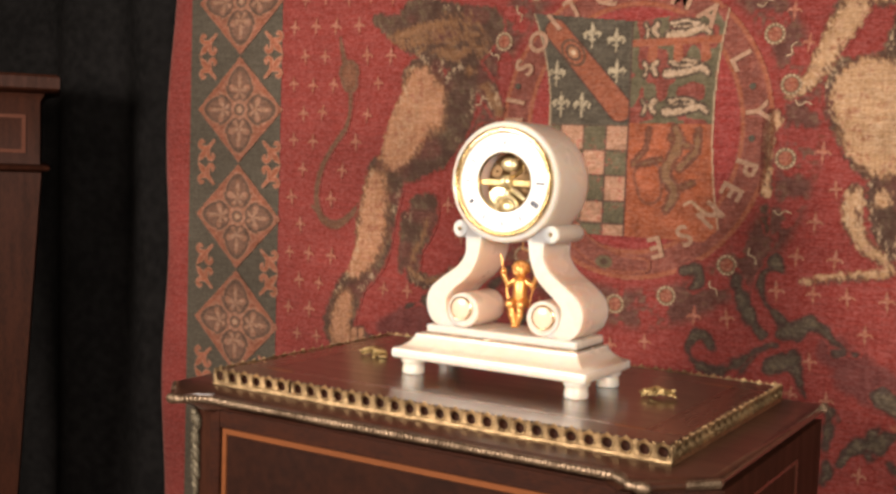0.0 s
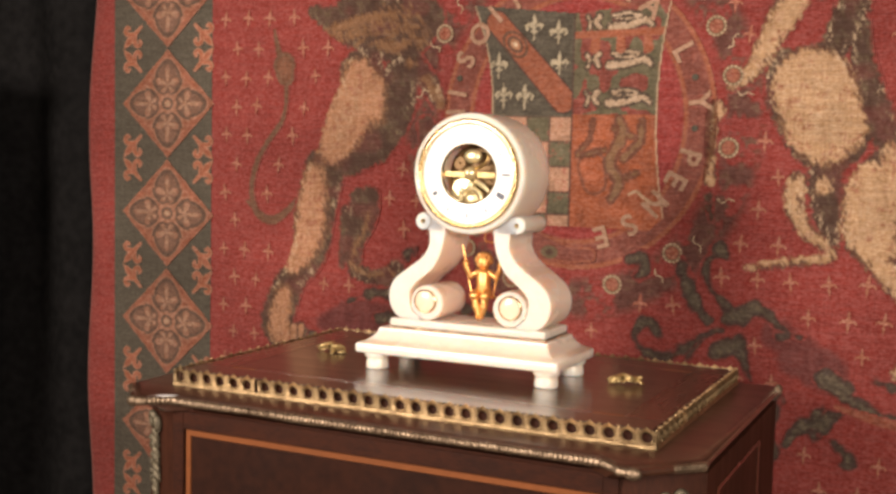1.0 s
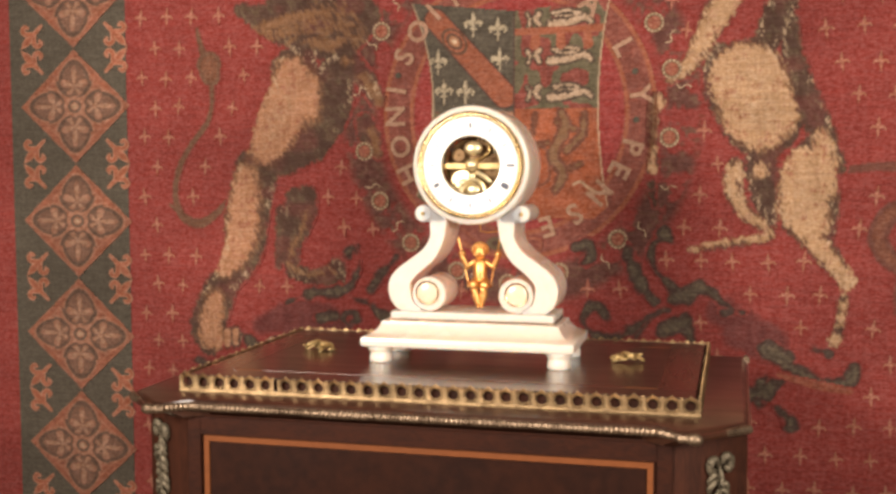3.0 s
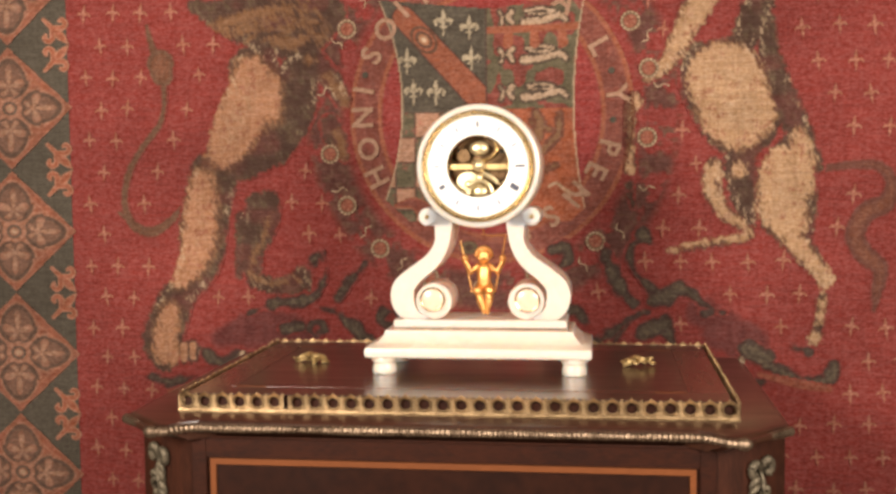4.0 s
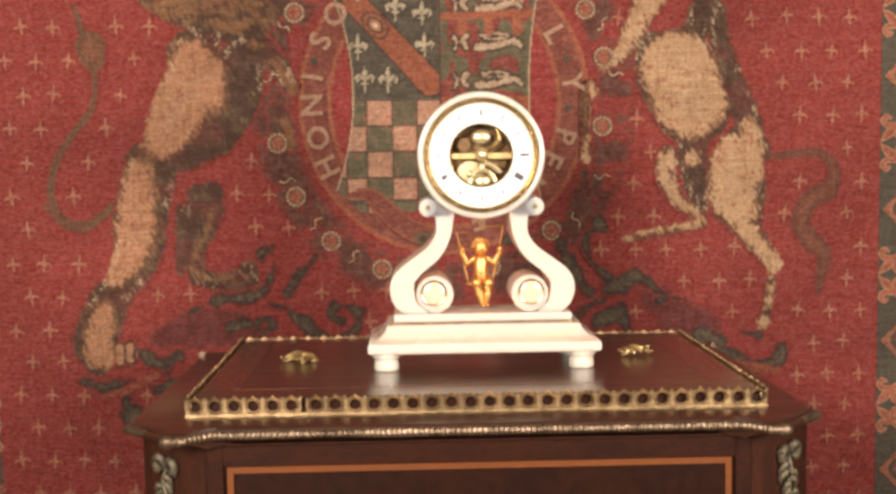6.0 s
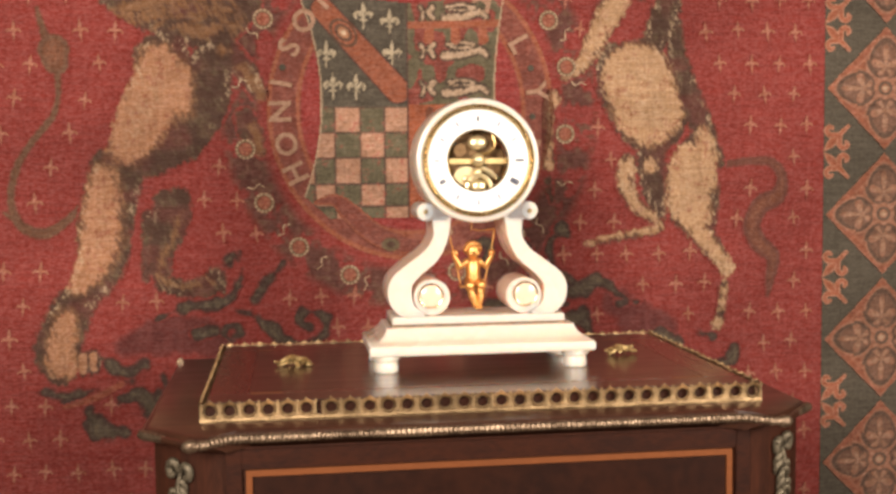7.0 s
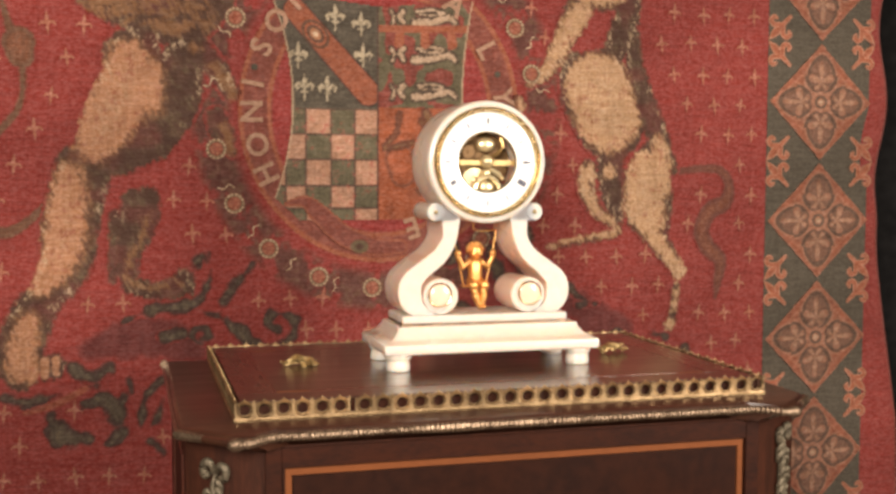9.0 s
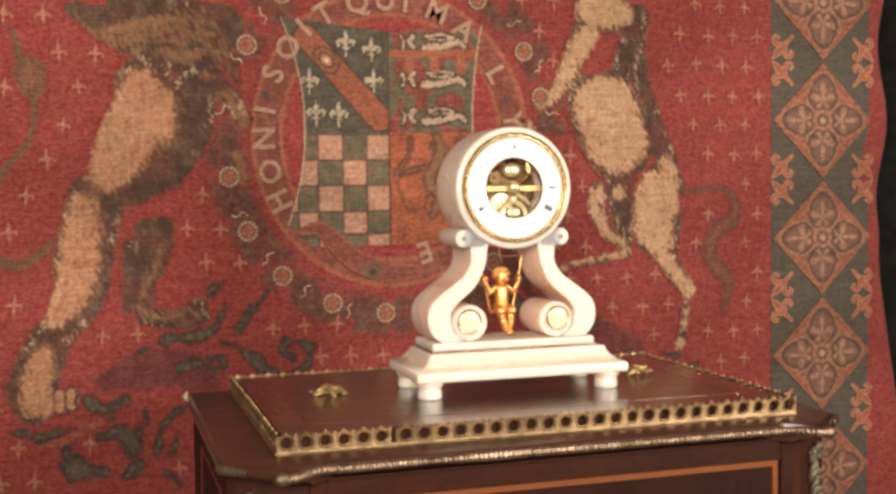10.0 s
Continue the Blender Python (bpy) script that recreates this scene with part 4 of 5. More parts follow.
VINE_RIGHT_A = [
    [(0.171, 1.178, 0.008), (0.136, 1.189, 0.009), (0.119, 1.216, 0.009), (0.129, 1.239, 0.009), (0.154, 1.244, 0.011), (0.162, 1.225, 0.01)],
    [(0.169, 1.171, 0.007), (0.214, 1.194, 0.01), (0.251, 1.226, 0.009), (0.29, 1.244, 0.005)],
    [(0.213, 1.165, 0.005), (0.236, 1.199, 0.007), (0.262, 1.227, 0.005)],
    [(0.276, 1.393, 0.013), (0.289, 1.383, 0.009)],
    [(0.281, 1.383, 0.005), (0.259, 1.372, 0.006), (0.255, 1.34, 0.006), (0.273, 1.308, 0.007), (0.31, 1.28, 0.008)],
]
VINE_RIGHT_B = [
    [(0.3, 1.262, 0.014), (0.339, 1.281, 0.017), (0.372, 1.282, 0.011), (0.394, 1.259, 0.008), (0.434, 1.243, 0.004)],
    [(0.199, 1.368, 0.009), (0.218, 1.335, 0.013), (0.233, 1.293, 0.016), (0.261, 1.26, 0.012)],
    [(0.277, 1.202, 0.016), (0.317, 1.217, 0.018)],
    [(0.328, 1.199, 0.013), (0.338, 1.177, 0.007), (0.348, 1.153, 0.004)],
    [(0.103, 1.36, 0.009), (0.126, 1.369, 0.009), (0.14, 1.348, 0.008), (0.116, 1.328, 0.006)],
    [(0.392, 1.243, 0.006), (0.412, 1.247, 0.006)],
]
LEAVES_RIGHT = [
    [(0.475, 1.174, 0.017), (0.51, 1.154, 0.015)],
    [(0.512, 1.141, 0.009), (0.577, 1.116, 0.01), (0.625, 1.112, 0.011), (0.641, 1.142, 0.014)],
    [(0.566, 1.178, 0.011), (0.59, 1.169, 0.01)],
    [(0.393, 1.129, 0.013), (0.389, 1.071, 0.009), (0.396, 1.025, 0.009), (0.382, 1.005, 0.004)],
]
LEAVES_LOW = [
    [(0.415, 1.044, 0.007), (0.441, 1.077, 0.014), (0.48, 1.091, 0.017), (0.508, 1.114, 0.007)],
    [(0.467, 1.109, 0.012), (0.464, 1.067, 0.011)],
    [(0.501, 1.058, 0.01), (0.526, 1.031, 0.014)],
]
ROOT_PINK = [
    [(-0.687, 1.072, 0.004), (-0.633, 1.087, 0.007), (-0.58, 1.113, 0.006)],
    [(0.501, 1.124, 0.005), (0.571, 1.107, 0.009), (0.63, 1.098, 0.007)],
    [(-0.425, 1.147, 0.006), (-0.378, 1.164, 0.006)],
]
MOUND = [
    [(-0.570, 1.186, 0.024), (-0.505, 1.202, 0.036), (-0.430, 1.200, 0.036), (-0.385, 1.178, 0.026)],
    [(0.425, 1.203, 0.034), (0.479, 1.186, 0.038)],
    [(0.393, 1.242, 0.029), (0.436, 1.219, 0.029)],
]
LION_DARK = LION_DARK_A + LION_FAR + LION_ARM
UNICORN_DARK = UNICORN_DARK_A + UNICORN_DARK_B
UNICORN_LIGHT = UNICORN_LIGHT_A + UNICORN_LIGHT_B
VINES = VINE_LEFT_A + VINE_LEFT_B + LEAVES_LEFT + VINE_RIGHT_A + VINE_RIGHT_B + LEAVES_RIGHT + LEAVES_LOW
GX, GZ = -0.017, 1.630     # middle of the garter
ROSES = [(-0.339, 1.556), (-0.306, 1.453), (-0.241, 1.366), (-0.143, 1.309), (-0.036, 1.285), (0.070, 1.311), (0.188, 1.380),
         (0.287, 1.581), (0.290, 1.713), (0.255, 1.804), (-0.301, 1.803), (-0.233, 1.902), (0.160, 1.905)]


tapestry = thing("tapestry", "red wool armorial tapestry with lion, unicorn and patterned borders", "tapestry")


def hanging():
    """The red ground cloth, wavy at its side hems, with a turned edge."""
    bm = bmesh.new()
    nz, us = 120, [0, 0.004, 0.02] + [0.03 + 0.94 * i / 80 for i in range(81)] + [0.98, 0.996, 1]
    grid = []
    for k in range(nz + 1):
        z = -0.01 + 2.46 * k / nz
        lo = -1.272 + 0.014 * max(0, z - 1.5) / 0.4 + 0.003 * math.sin(z * 9.5 + 0.6)
        hi = 1.138 + 0.011 * math.sin(math.tau * (z - 1.59) / 0.33) * ease(z, 1.3, 1.5) - 0.008 * ease(z, 1.8, 1.3) + 0.15 * max(0, 1.37 - z) - 0.09 * max(0, 0.95 - z)
        row = []
        for u in us:
            x = lo + (hi - lo) * u
            edge = min(u, 1 - u) * (hi - lo)
            y = float(cloth(x)) + ((0.008 if u < 0.5 else 0.004) * math.sin(z * 9.5 + 2) * max(0, 1 - edge / 0.12) ** 2) + (0.006 if edge < 0.001 else 0)
            row.append(bm.verts.new((x, y, z)))
        grid.append(row)
    for a, b in zip(grid, grid[1:]):
        for i in range(len(us) - 1):
            bm.faces.new((a[i], a[i + 1], b[i + 1], b[i]))
    ob = part("ground_cloth", bm, wool_red, tapestry, "plain red ribbed wool ground", 0)
    ob.data.shade_smooth()
    solid = ob.modifiers.new("thickness", "SOLIDIFY")
    solid.thickness, solid.offset = 0.003, -1
    for name, x0, x1 in (("left_border", -1.190, -0.888), ("right_border", 0.833, 1.103)):
        def strip(X, Z, x0=x0, x1=x1):
            return np.ones(X.shape, bool), np.ones((*X.shape, 3)) * SLATE
        woven("border", x0, x1, 0.05, 2.40, 0.012, strip, 1, tapestry, wool_slate, "slate green woven side border")


hanging()


def lozenge(X, Z):
    """A diamond with an orange and cream rim, four pointed petals and a flower in the middle."""
    u, v = X / 0.118, Z / 0.1235
    d = np.abs(u) + np.abs(v)
    n, f = grain(X, Z, 0.006, 1), grain(X, Z, 0.0025, 2)
    inside = d < 1.0
    col = np.ones((*X.shape, 3)) * np.array(ORANGE) * (0.85 + 0.35 * n)[..., None]
    col = blend(col, PINK, ease(np.abs(np.abs(d - 0.9) - 0.075), 0.03, 0.008) * (0.35 + 0.5 * n))
    col = blend(col, SLATE, ease(d, 0.80, 0.78) * ease(np.minimum(np.abs(u), np.abs(v)), 0.42, 0.30) * 0.15)
    for k in range(4):
        c, s = (1, 0, -1, 0)[k], (0, 1, 0, -1)[k]
        a, b = X * c + Z * s, -X * s + Z * c              # along and across the petal
        r = 0.0385 if k % 2 else 0.0365
        a0 = 0.0555
        out = np.maximum(a - a0, 0)
        pd = np.hypot((a - a0), b) + 0.30 * out * ease(np.abs(b), 0.03, 0.0)*-0.5 + 0.25 * np.maximum(np.abs(b) - 0.012, 0) * (out > 0)
        col = blend(col, PINK, ease(pd, r + 0.0055, r + 0.002) * 0.8)
        col = blend(col, (0.066, 0.046, 0.033), ease(pd, r + 0.001, r - 0.002))
        col = blend(col, (0.150, 0.080, 0.055), ease(pd + 0.003 * n, r - 0.006, r - 0.010) * 0.85)
        ang = np.arctan2(b, a - a0 + 0.012)
        rad = np.hypot(b, a - a0 + 0.012)
        leaf = np.cos(2.5 * ang) ** 2 * 0.034 - rad + 0.007 * np.cos(7.5 * ang) + 0.003
        col = blend(col, (0.080, 0.052, 0.037), ease(leaf, -0.010, -0.004) * ease(pd, r - 0.004, r - 0.007) * 0.8)
        col = blend(col, PINK, ease(leaf, -0.003, 0.003) * ease(pd, r - 0.004, r - 0.007) * (0.6 + 0.4 * n))
        col = blend(col, CREAM, ease(leaf, 0.006, 0.012) * ease(pd, r - 0.008, r - 0.011) * 0.25)
    rad, ang = np.hypot(X, Z), np.arctan2(Z, X)
    col = blend(col, PINK, ease(rad, 0.0225 + 0.002, 0.0215) * ease(np.cos(8 * ang), -1.6, 0.2))
    col = blend(col, SLATE, ease(np.abs(rad - 0.0115), 0.0032, 0.0018))
    col = blend(col, CREAM, ease(rad, 0.0065, 0.005) * 0.7)
    col = blend(col, (0.125, 0.062, 0.044), 0.20 + 0.15 * grain(X, Z, 0.03, 5))
    return inside, col * (0.76 + 0.48 * f)[..., None]


def fleur(X, Z):
    """A three-petalled lily lying on the diagonal, its side petals curled into knobs."""
    shape = [[(-0.021, 0.021, 0.0045), (-0.006, 0.006, 0.006), (0, 0, 0.0065)], [(0.0, 0.0, 0.004), (0.013, -0.013, 0.0095), (0.029, -0.030, 0.0012)],
             [(-0.004, 0.004, 0.005), (0.008, 0.003, 0.0065), (0.018, 0.004, 0.0065), (0.024, 0.012, 0.006), (0.018, 0.020, 0.0058), (0.011, 0.017, 0.004)],
             [(-0.004, 0.004, 0.005), (-0.003, -0.008, 0.0065), (-0.004, -0.018, 0.0065), (-0.012, -0.024, 0.006), (-0.020, -0.018, 0.0058), (-0.017, -0.011, 0.004)]]
    d = strokes(X, Z, shape)
    n = grain(X, Z, 0.004, 4)
    col = np.ones((*X.shape, 3)) * np.array(ORANGE) * (0.9 + 0.3 * n)[..., None]
    col = blend(col, PINK, ease(d, -0.0045, -0.002) * 0.9)
    return d < 0.001, blend(col, SLATE, ease(d, -0.0012, 0.0008))


def borders():
    medallion = lily = None
    for cx, low, pitch in ((-1.0225, 0.633, 0.2565), (0.969, 0.632, 0.2598)):
        for k in range(7):
            z = low + pitch * k
            if medallion is None:
                medallion = woven("medallion", -0.119, 0.119, -0.124, 0.124, 0.002, lozenge, 0, tapestry, None, "orange and cream diamond medallion", False)
                ob = medallion
            else:
                ob = new("medallion", medallion.data)
                ob.parent = tapestry
                tagged(ob, "orange and cream diamond medallion")
            slope = float(cloth(cx + 0.1) - cloth(cx - 0.1)) / 0.2
            ob.matrix_local = pose(cx, float(cloth(cx)) - 0.0055, z, 0, 0, math.degrees(math.atan(slope))) @ Matrix.Diagonal((1.22 if cx < 0 else 1.13, 1, 1.035, 1))
            for sx in (-1, 1):
                for sz in (-1, 1):
                    x, zz = cx + sx * 0.106, z + pitch / 2 + sz * 0.031
                    if lily is None:
                        lily = woven("lily", -0.034, 0.034, -0.034, 0.034, 0.0016, fleur, 0, tapestry, None, "", False)
                        ob = lily
                    else:
                        ob = new("lily", lily.data)
                        ob.parent = tapestry
                    ob.matrix_local = pose(x, float(cloth(x)) - 0.0045, zz) @ Matrix.Diagonal((sx * 1.05, 1, sz, 1))


borders()


def hide(X, Z, dark, light, seed, tan=(), warm=BEIGE, edge=0.006, toes=(), fringe=0.020):
    """A shaggy animal's coat: dark hair at the outline, pale flanks that fade through tan, red flecks, cream bristles."""
    coarse, n, f = grain(X, Z, 0.016, seed), grain(X * 1.3, Z * 0.8, 0.0055, seed + 1), grain(X, Z * 0.6, 0.0026, seed + 2)
    slant = grain(X + 0.5 * Z, Z * 0.35, 0.0035, seed + 3)
    p = strokes(X, Z, light)
    d = np.minimum(strokes(X, Z, dark), p)
    col = np.ones((*X.shape, 3)) * np.array(BROWN) * (0.8 + 0.4 * coarse)[..., None]
    col = blend(col, OLIVE, ease(slant + 0.5 * coarse, 0.7, 1.15) * 0.6)
    col = blend(col, MAUVE, ease(grain(X, Z, 0.035, seed + 5), 0.5, 0.85) * 0.45)
    for toe in toes:
        e = strokes(X, Z, [toe])
        d = np.minimum(d, e - 0.004)
        col = blend(col, BROWN, ease(e, 0.005, 0.002))
        col = blend(col, warm, ease(-e + 0.004 * (n - 0.5), 0.0005, 0.003) * (0.75 + 0.25 * f))
    if tan:
        q = strokes(X, Z, tan)
        col = blend(col, TAN, ease(-q + 0.014 * (slant - 0.5), -0.006, 0.006) * (0.75 + 0.25 * f))
    mid = ease(-p + 0.012 * (coarse - 0.5), -fringe, 0.004)
    col = blend(col, TAN, mid * (0.35 + 0.65 * ease(slant * 0.6 + f * 0.4, 0.35, 0.65)))
    pale = ease(-p + 0.012 * (n - 0.5) + 0.018 * (slant - 0.5), -edge, edge)
    col = blend(col, warm, pale * (0.78 + 0.22 * f))
    col = blend(col, CREAM, ease(-p, 0.016, 0.045) * ease(slant, 0.35, 0.8) * 0.35)
    col = blend(col, (0.20, 0.07, 0.045), ease(f * grain(X, Z, 0.012, seed + 8), 0.36, 0.60) * pale * 0.7)
    col = blend(col, TAN, ease(grain(X * 2.2, Z * 0.25, 0.006, seed + 9), 0.62, 0.85) * pale * 0.35)
    bristle = ease(slant * 0.5 + f * 0.5, 0.56, 0.76) * ease(np.abs(d + 0.007 + 0.006 * coarse), 0.011, 0.003) * ease(grain(X, Z, 0.06, seed + 12), 0.45, 0.7)
    col = blend(col, CREAM, bristle * 0.75)
    soft = ease(-d + 0.010 * (n - 0.5), -0.003, 0.006)
    return d < 0.004, over_red(col, soft)


def over_red(col, w):
    """Lets a motif fade into the red ground at its edge."""
    return np.array(RED) * (1 - w[..., None]) + col * w[..., None]


LION_MANE = [[(-0.625 + 0.022 * k, 1.790 + 0.020 * math.sin(k * 2.3), 0.0015), (-0.56 + 0.022 * k, 1.815 + 0.012 * math.sin(k * 1.7), 0.0042),
              (-0.48 + 0.014 * k, 1.838 - 0.002 * k, 0.0036), (-0.415 + 0.008 * k, 1.835 - 0.009 * k, 0.0012)] for k in range(9)]
LION_MANE += [[(-0.46 + 0.02 * k, 1.865, 0.001), (-0.43 + 0.02 * k, 1.840 - 0.004 * k, 0.0034), (-0.375 + 0.012 * k, 1.800 - 0.006 * k, 0.001)] for k in range(5)]


def beasts():
    woven("lion", -0.80, -0.26, 1.08, 1.95, 0.0026, lambda X, Z: hide(X, Z, LION_DARK, LION_LIGHT, 11, LION_TAN + LION_MANE, (0.31, 0.153, 0.087), 0.006, LION_TOES), 2, tapestry, None,
          "woven lion with shaggy brown and tan legs")
    woven("unicorn", 0.18, 0.70, 1.12, 1.95, 0.0026, lambda X, Z: hide(X, Z, UNICORN_DARK, UNICORN_LIGHT, 31, (), (0.36, 0.22, 0.125), 0.005, (), 0.011), 2, tapestry, None,
          "woven rearing unicorn with pale belly")

    def tail(chains, seed, tint, strength):
        def design(X, Z):
            n = grain(X * 2, Z, 0.005, seed)
            d = strokes(X, Z, chains)
            col = np.ones((*X.shape, 3)) * np.array(tint) * (0.7 + 0.6 * n)[..., None]
            return d < 0.003, over_red(blend(col, (0.15, 0.066, 0.038), ease(-d, 0.004, 0.016) * (0.5 + 0.5 * ease(n, 0.3, 0.8))), ease(-d + 0.004 * (n - 0.5), -0.002, 0.004) * strength)
        return design
    woven("lion_tail", -0.80, -0.56, 1.34, 1.90, 0.0026, tail(LION_TAIL, 3, (0.095, 0.055, 0.034), 0.9), 1.6, tapestry)
    woven("unicorn_tail", 0.58, 0.78, 1.20, 1.60, 0.0026, tail(UNICORN_TAIL, 5, (0.085, 0.042, 0.031), 0.8), 1.6, tapestry)


beasts()


def plants():
    def mound(X, Z):
        n = grain(X, Z * 0.3, 0.012, 7)
        d = strokes(X, Z, MOUND)
        return d < 0.008, over_red(np.ones((*X.shape, 3)) * np.array((0.098, 0.031, 0.028)) * (0.8 + 0.4 * n)[..., None], ease(-d + 0.012 * (n - 0.5), -0.008, 0.010) * 0.9)
    woven("mound", -0.60, -0.25, 1.10, 1.30, 0.003, mound, 1.2, tapestry)
    woven("mound", 0.30, 0.56, 1.12, 1.30, 0.003, mound, 1.2, tapestry)

    def foliage(X, Z):
        n, f = grain(X, Z, 0.010, 9), grain(X, Z, 0.004, 10)
        lobes = grain(X, Z, 0.022, 14)
        d = strokes(X, Z, VINES) + 0.013 * (lobes - 0.5)
        vein = np.abs(np.sin(150 * X + 95 * Z + 6 * grain(X, Z, 0.03, 15)))
        col = np.ones((*X.shape, 3)) * np.array((0.044, 0.030, 0.025)) * (0.7 + 0.5 * n)[..., None]
        col = blend(col, (0.098, 0.084, 0.055), ease(-d + 0.010 * (f - 0.5) + 0.008 * (grain(X + Z, Z - X, 0.007, 13) - 0.5), 0.003, 0.010) * 0.58)
        col = blend(col, (0.036, 0.030, 0.025), ease(vein, 0.35, 0.12) * ease(-d, 0.001, 0.005) * 0.75)
        col = blend(col, (0.17, 0.125, 0.08), ease(vein, 0.8, 1.0) * ease(-d, 0.004, 0.010) * ease(f, 0.4, 0.8) * 0.35)
        return d < 0.005, over_red(col, ease(-d + 0.008 * (n - 0.5), -0.005, 0.004) * 0.95)

    def roots(X, Z):
        d = strokes(X, Z, ROOT_PINK)
        n = grain(X, Z, 0.006, 12)
        return d < 0.003, over_red(np.ones((*X.shape, 3)) * np.array((0.19, 0.06, 0.038)) * (0.8 + 0.4 * n)[..., None], ease(-d, -0.003, 0.003))
    woven("scrolling_vine", -0.76, -0.08, 0.90, 1.40, 0.0028, foliage, 2.6, tapestry, None, "dark green scrolling vine")
    woven("scrolling_vine", 0.08, 0.68, 0.82, 1.44, 0.0028, foliage, 2.6, tapestry, None, "dark green scrolling vine")
    woven("root", -0.72, -0.50, 1.05, 1.18, 0.003, roots, 3, tapestry)
    woven("root", 0.36, 0.66, 1.05, 1.18, 0.003, roots, 3, tapestry)


plants()


def garter():
    """The oval belt with its motto, dark leaves and roses round it."""
    def belt(X, Z):
        ax, az = X - GX, Z - GZ
        ro = np.hypot(ax / 0.283, az / 0.297)
        ri = np.hypot(ax / 0.217, az / 0.236)
        n, f = grain(X, Z, 0.012, 41), grain(X, Z, 0.004, 42)
        inside = ro < 1
        col = np.ones((*X.shape, 3)) * np.array((0.150, 0.050, 0.037)) * (0.8 + 0.4 * n)[..., None]
        col = blend(col, ORANGE, ease(np.abs(ro - 0.978), 0.022, 0.012))
        col = blend(col, ORANGE, ease(np.abs(ri - 1.02), 0.024, 0.012))
        col = blend(col, (0.19, 0.035, 0.031), ease(ri, 1.0, 0.99))
        return inside, col * (0.85 + 0.3 * f)[..., None]
    woven("garter", GX - 0.29, GX + 0.29, GZ - 0.30, GZ + 0.30, 0.0032, belt, 2, tapestry, None, "oval dull red belt with orange edges")
    # hanging strap end at the foot of the belt
    strap = [[(-0.208, 1.452, 0.006), (-0.170, 1.456, 0.014), (-0.139, 1.430, 0.021), (-0.094, 1.390, 0.023), (-0.036, 1.367, 0.021), (0.022, 1.366, 0.016)]]

    def tongue(X, Z):
        d = strokes(X, Z, strap)
        n = grain(X, Z, 0.006, 44)
        col = np.ones((*X.shape, 3)) * np.array((0.142, 0.047, 0.035)) * (0.8 + 0.4 * n)[..., None]
        col = blend(col, ORANGE, ease(np.abs(d + 0.003), 0.004, 0.0015) * 0.75)
        e = np.hypot((X + 0.062) / 1.35, Z - 1.367)
        col = blend(col, OLIVE, ease(e, 0.015, 0.012))
        return d < 0, blend(col, BROWN, ease(e, 0.007, 0.005))
    woven("strap_end", -0.25, 0.05, 1.33, 1.49, 0.003, tongue, 6, tapestry)

    # dark leaf sprays between the roses
    def sprays(X, Z):
        ax, az = X - GX, Z - GZ
        r = np.hypot(ax / 0.325, az / 0.345)
        n, f = grain(X, Z, 0.030, 51), grain(X, Z, 0.008, 52)
        thick = ease(np.abs(r - 1.02), 0.15, 0.07) * ease(n + 0.5 * f, 0.42, 0.78) * 0.85
        col = np.ones((*X.shape, 3)) * np.array((0.075, 0.038, 0.030)) * (0.7 + 0.6 * f)[..., None]
        return thick > 0.01, over_red(blend(col, OLIVE, ease(f, 0.55, 0.9) * 0.5), thick)
    woven("leaf_spray", GX - 0.39, GX + 0.39, GZ - 0.41, GZ + 0.33, 0.0032, sprays, 1.4, tapestry, None, "dark leaf sprays round the belt")

    def rose(X, Z):
        r, a = np.hypot(X, Z), np.arctan2(Z, X)
        n = grain(X, Z, 0.003, 55)
        col = np.ones((*X.shape, 3)) * np.array(OLIVE)
        col = blend(col, CREAM, ease(np.abs(r - 0.0172), 0.0030, 0.0012) * (0.5 + 0.4 * np.cos(14 * a)))
        col = blend(col, (0.19, 0.062, 0.04), ease(r, 0.0140, 0.0120))
        col = blend(col, PINK, ease(np.abs(r - 0.008), 0.0025, 0.0012) * (0.3 + 0.3 * np.cos(5 * a)))
        col = blend(col, RED, ease(r, 0.0185, 0.0205))
        return r < 0.0208, col * (0.75 + 0.5 * n)[..., None]
    first = None
    for x, z in ROSES:
        if first is None:
            first = ob = woven("rose", -0.024, 0.024, -0.024, 0.024, 0.0016, rose, 0, tapestry, None, "small red rose in a cream ring", False)
        else:
            ob = new("rose", first.data)
            ob.parent = tapestry
            tagged(ob, "small red rose in a cream ring")
        ob.matrix_local = pose(x, float(cloth(x)) - 0.0042, z)
    # pale ribbon flourishes between roses
    rnd = random.Random(8)
    for k in range(22):
        a = math.tau * (k + 0.5) / 22
        x, z = GX + 0.335 * math.cos(a), GZ + 0.352 * math.sin(a)
        if min(math.hypot(x - q[0], z - q[1]) for q in ROSES) < 0.03 or z > 1.95:
            continue
        t = a + rnd.uniform(-0.6, 0.6)

        def curl(X, Z, t=t):
            c, s = math.cos(t), math.sin(t)
            wave = [[(0.016 * c * q - 0.005 * s * math.sin(3.5 * q), 0.016 * s * q + 0.005 * c * math.sin(3.5 * q), 0.0022) for q in (-1, -0.4, 0.2, 0.9)]]
            d = strokes(X, Z, wave)
            return d < 0, np.ones((*X.shape, 3)) * np.array(CREAM) * (0.6 + 0.5 * grain(X, Z, 0.003, k))[..., None]
        ob = woven("flourish", -0.024, 0.024, -0.024, 0.024, 0.0016, curl, 0, tapestry, None, "", False)
        ob.location = (x, float(cloth(x)) - 0.0042, z)
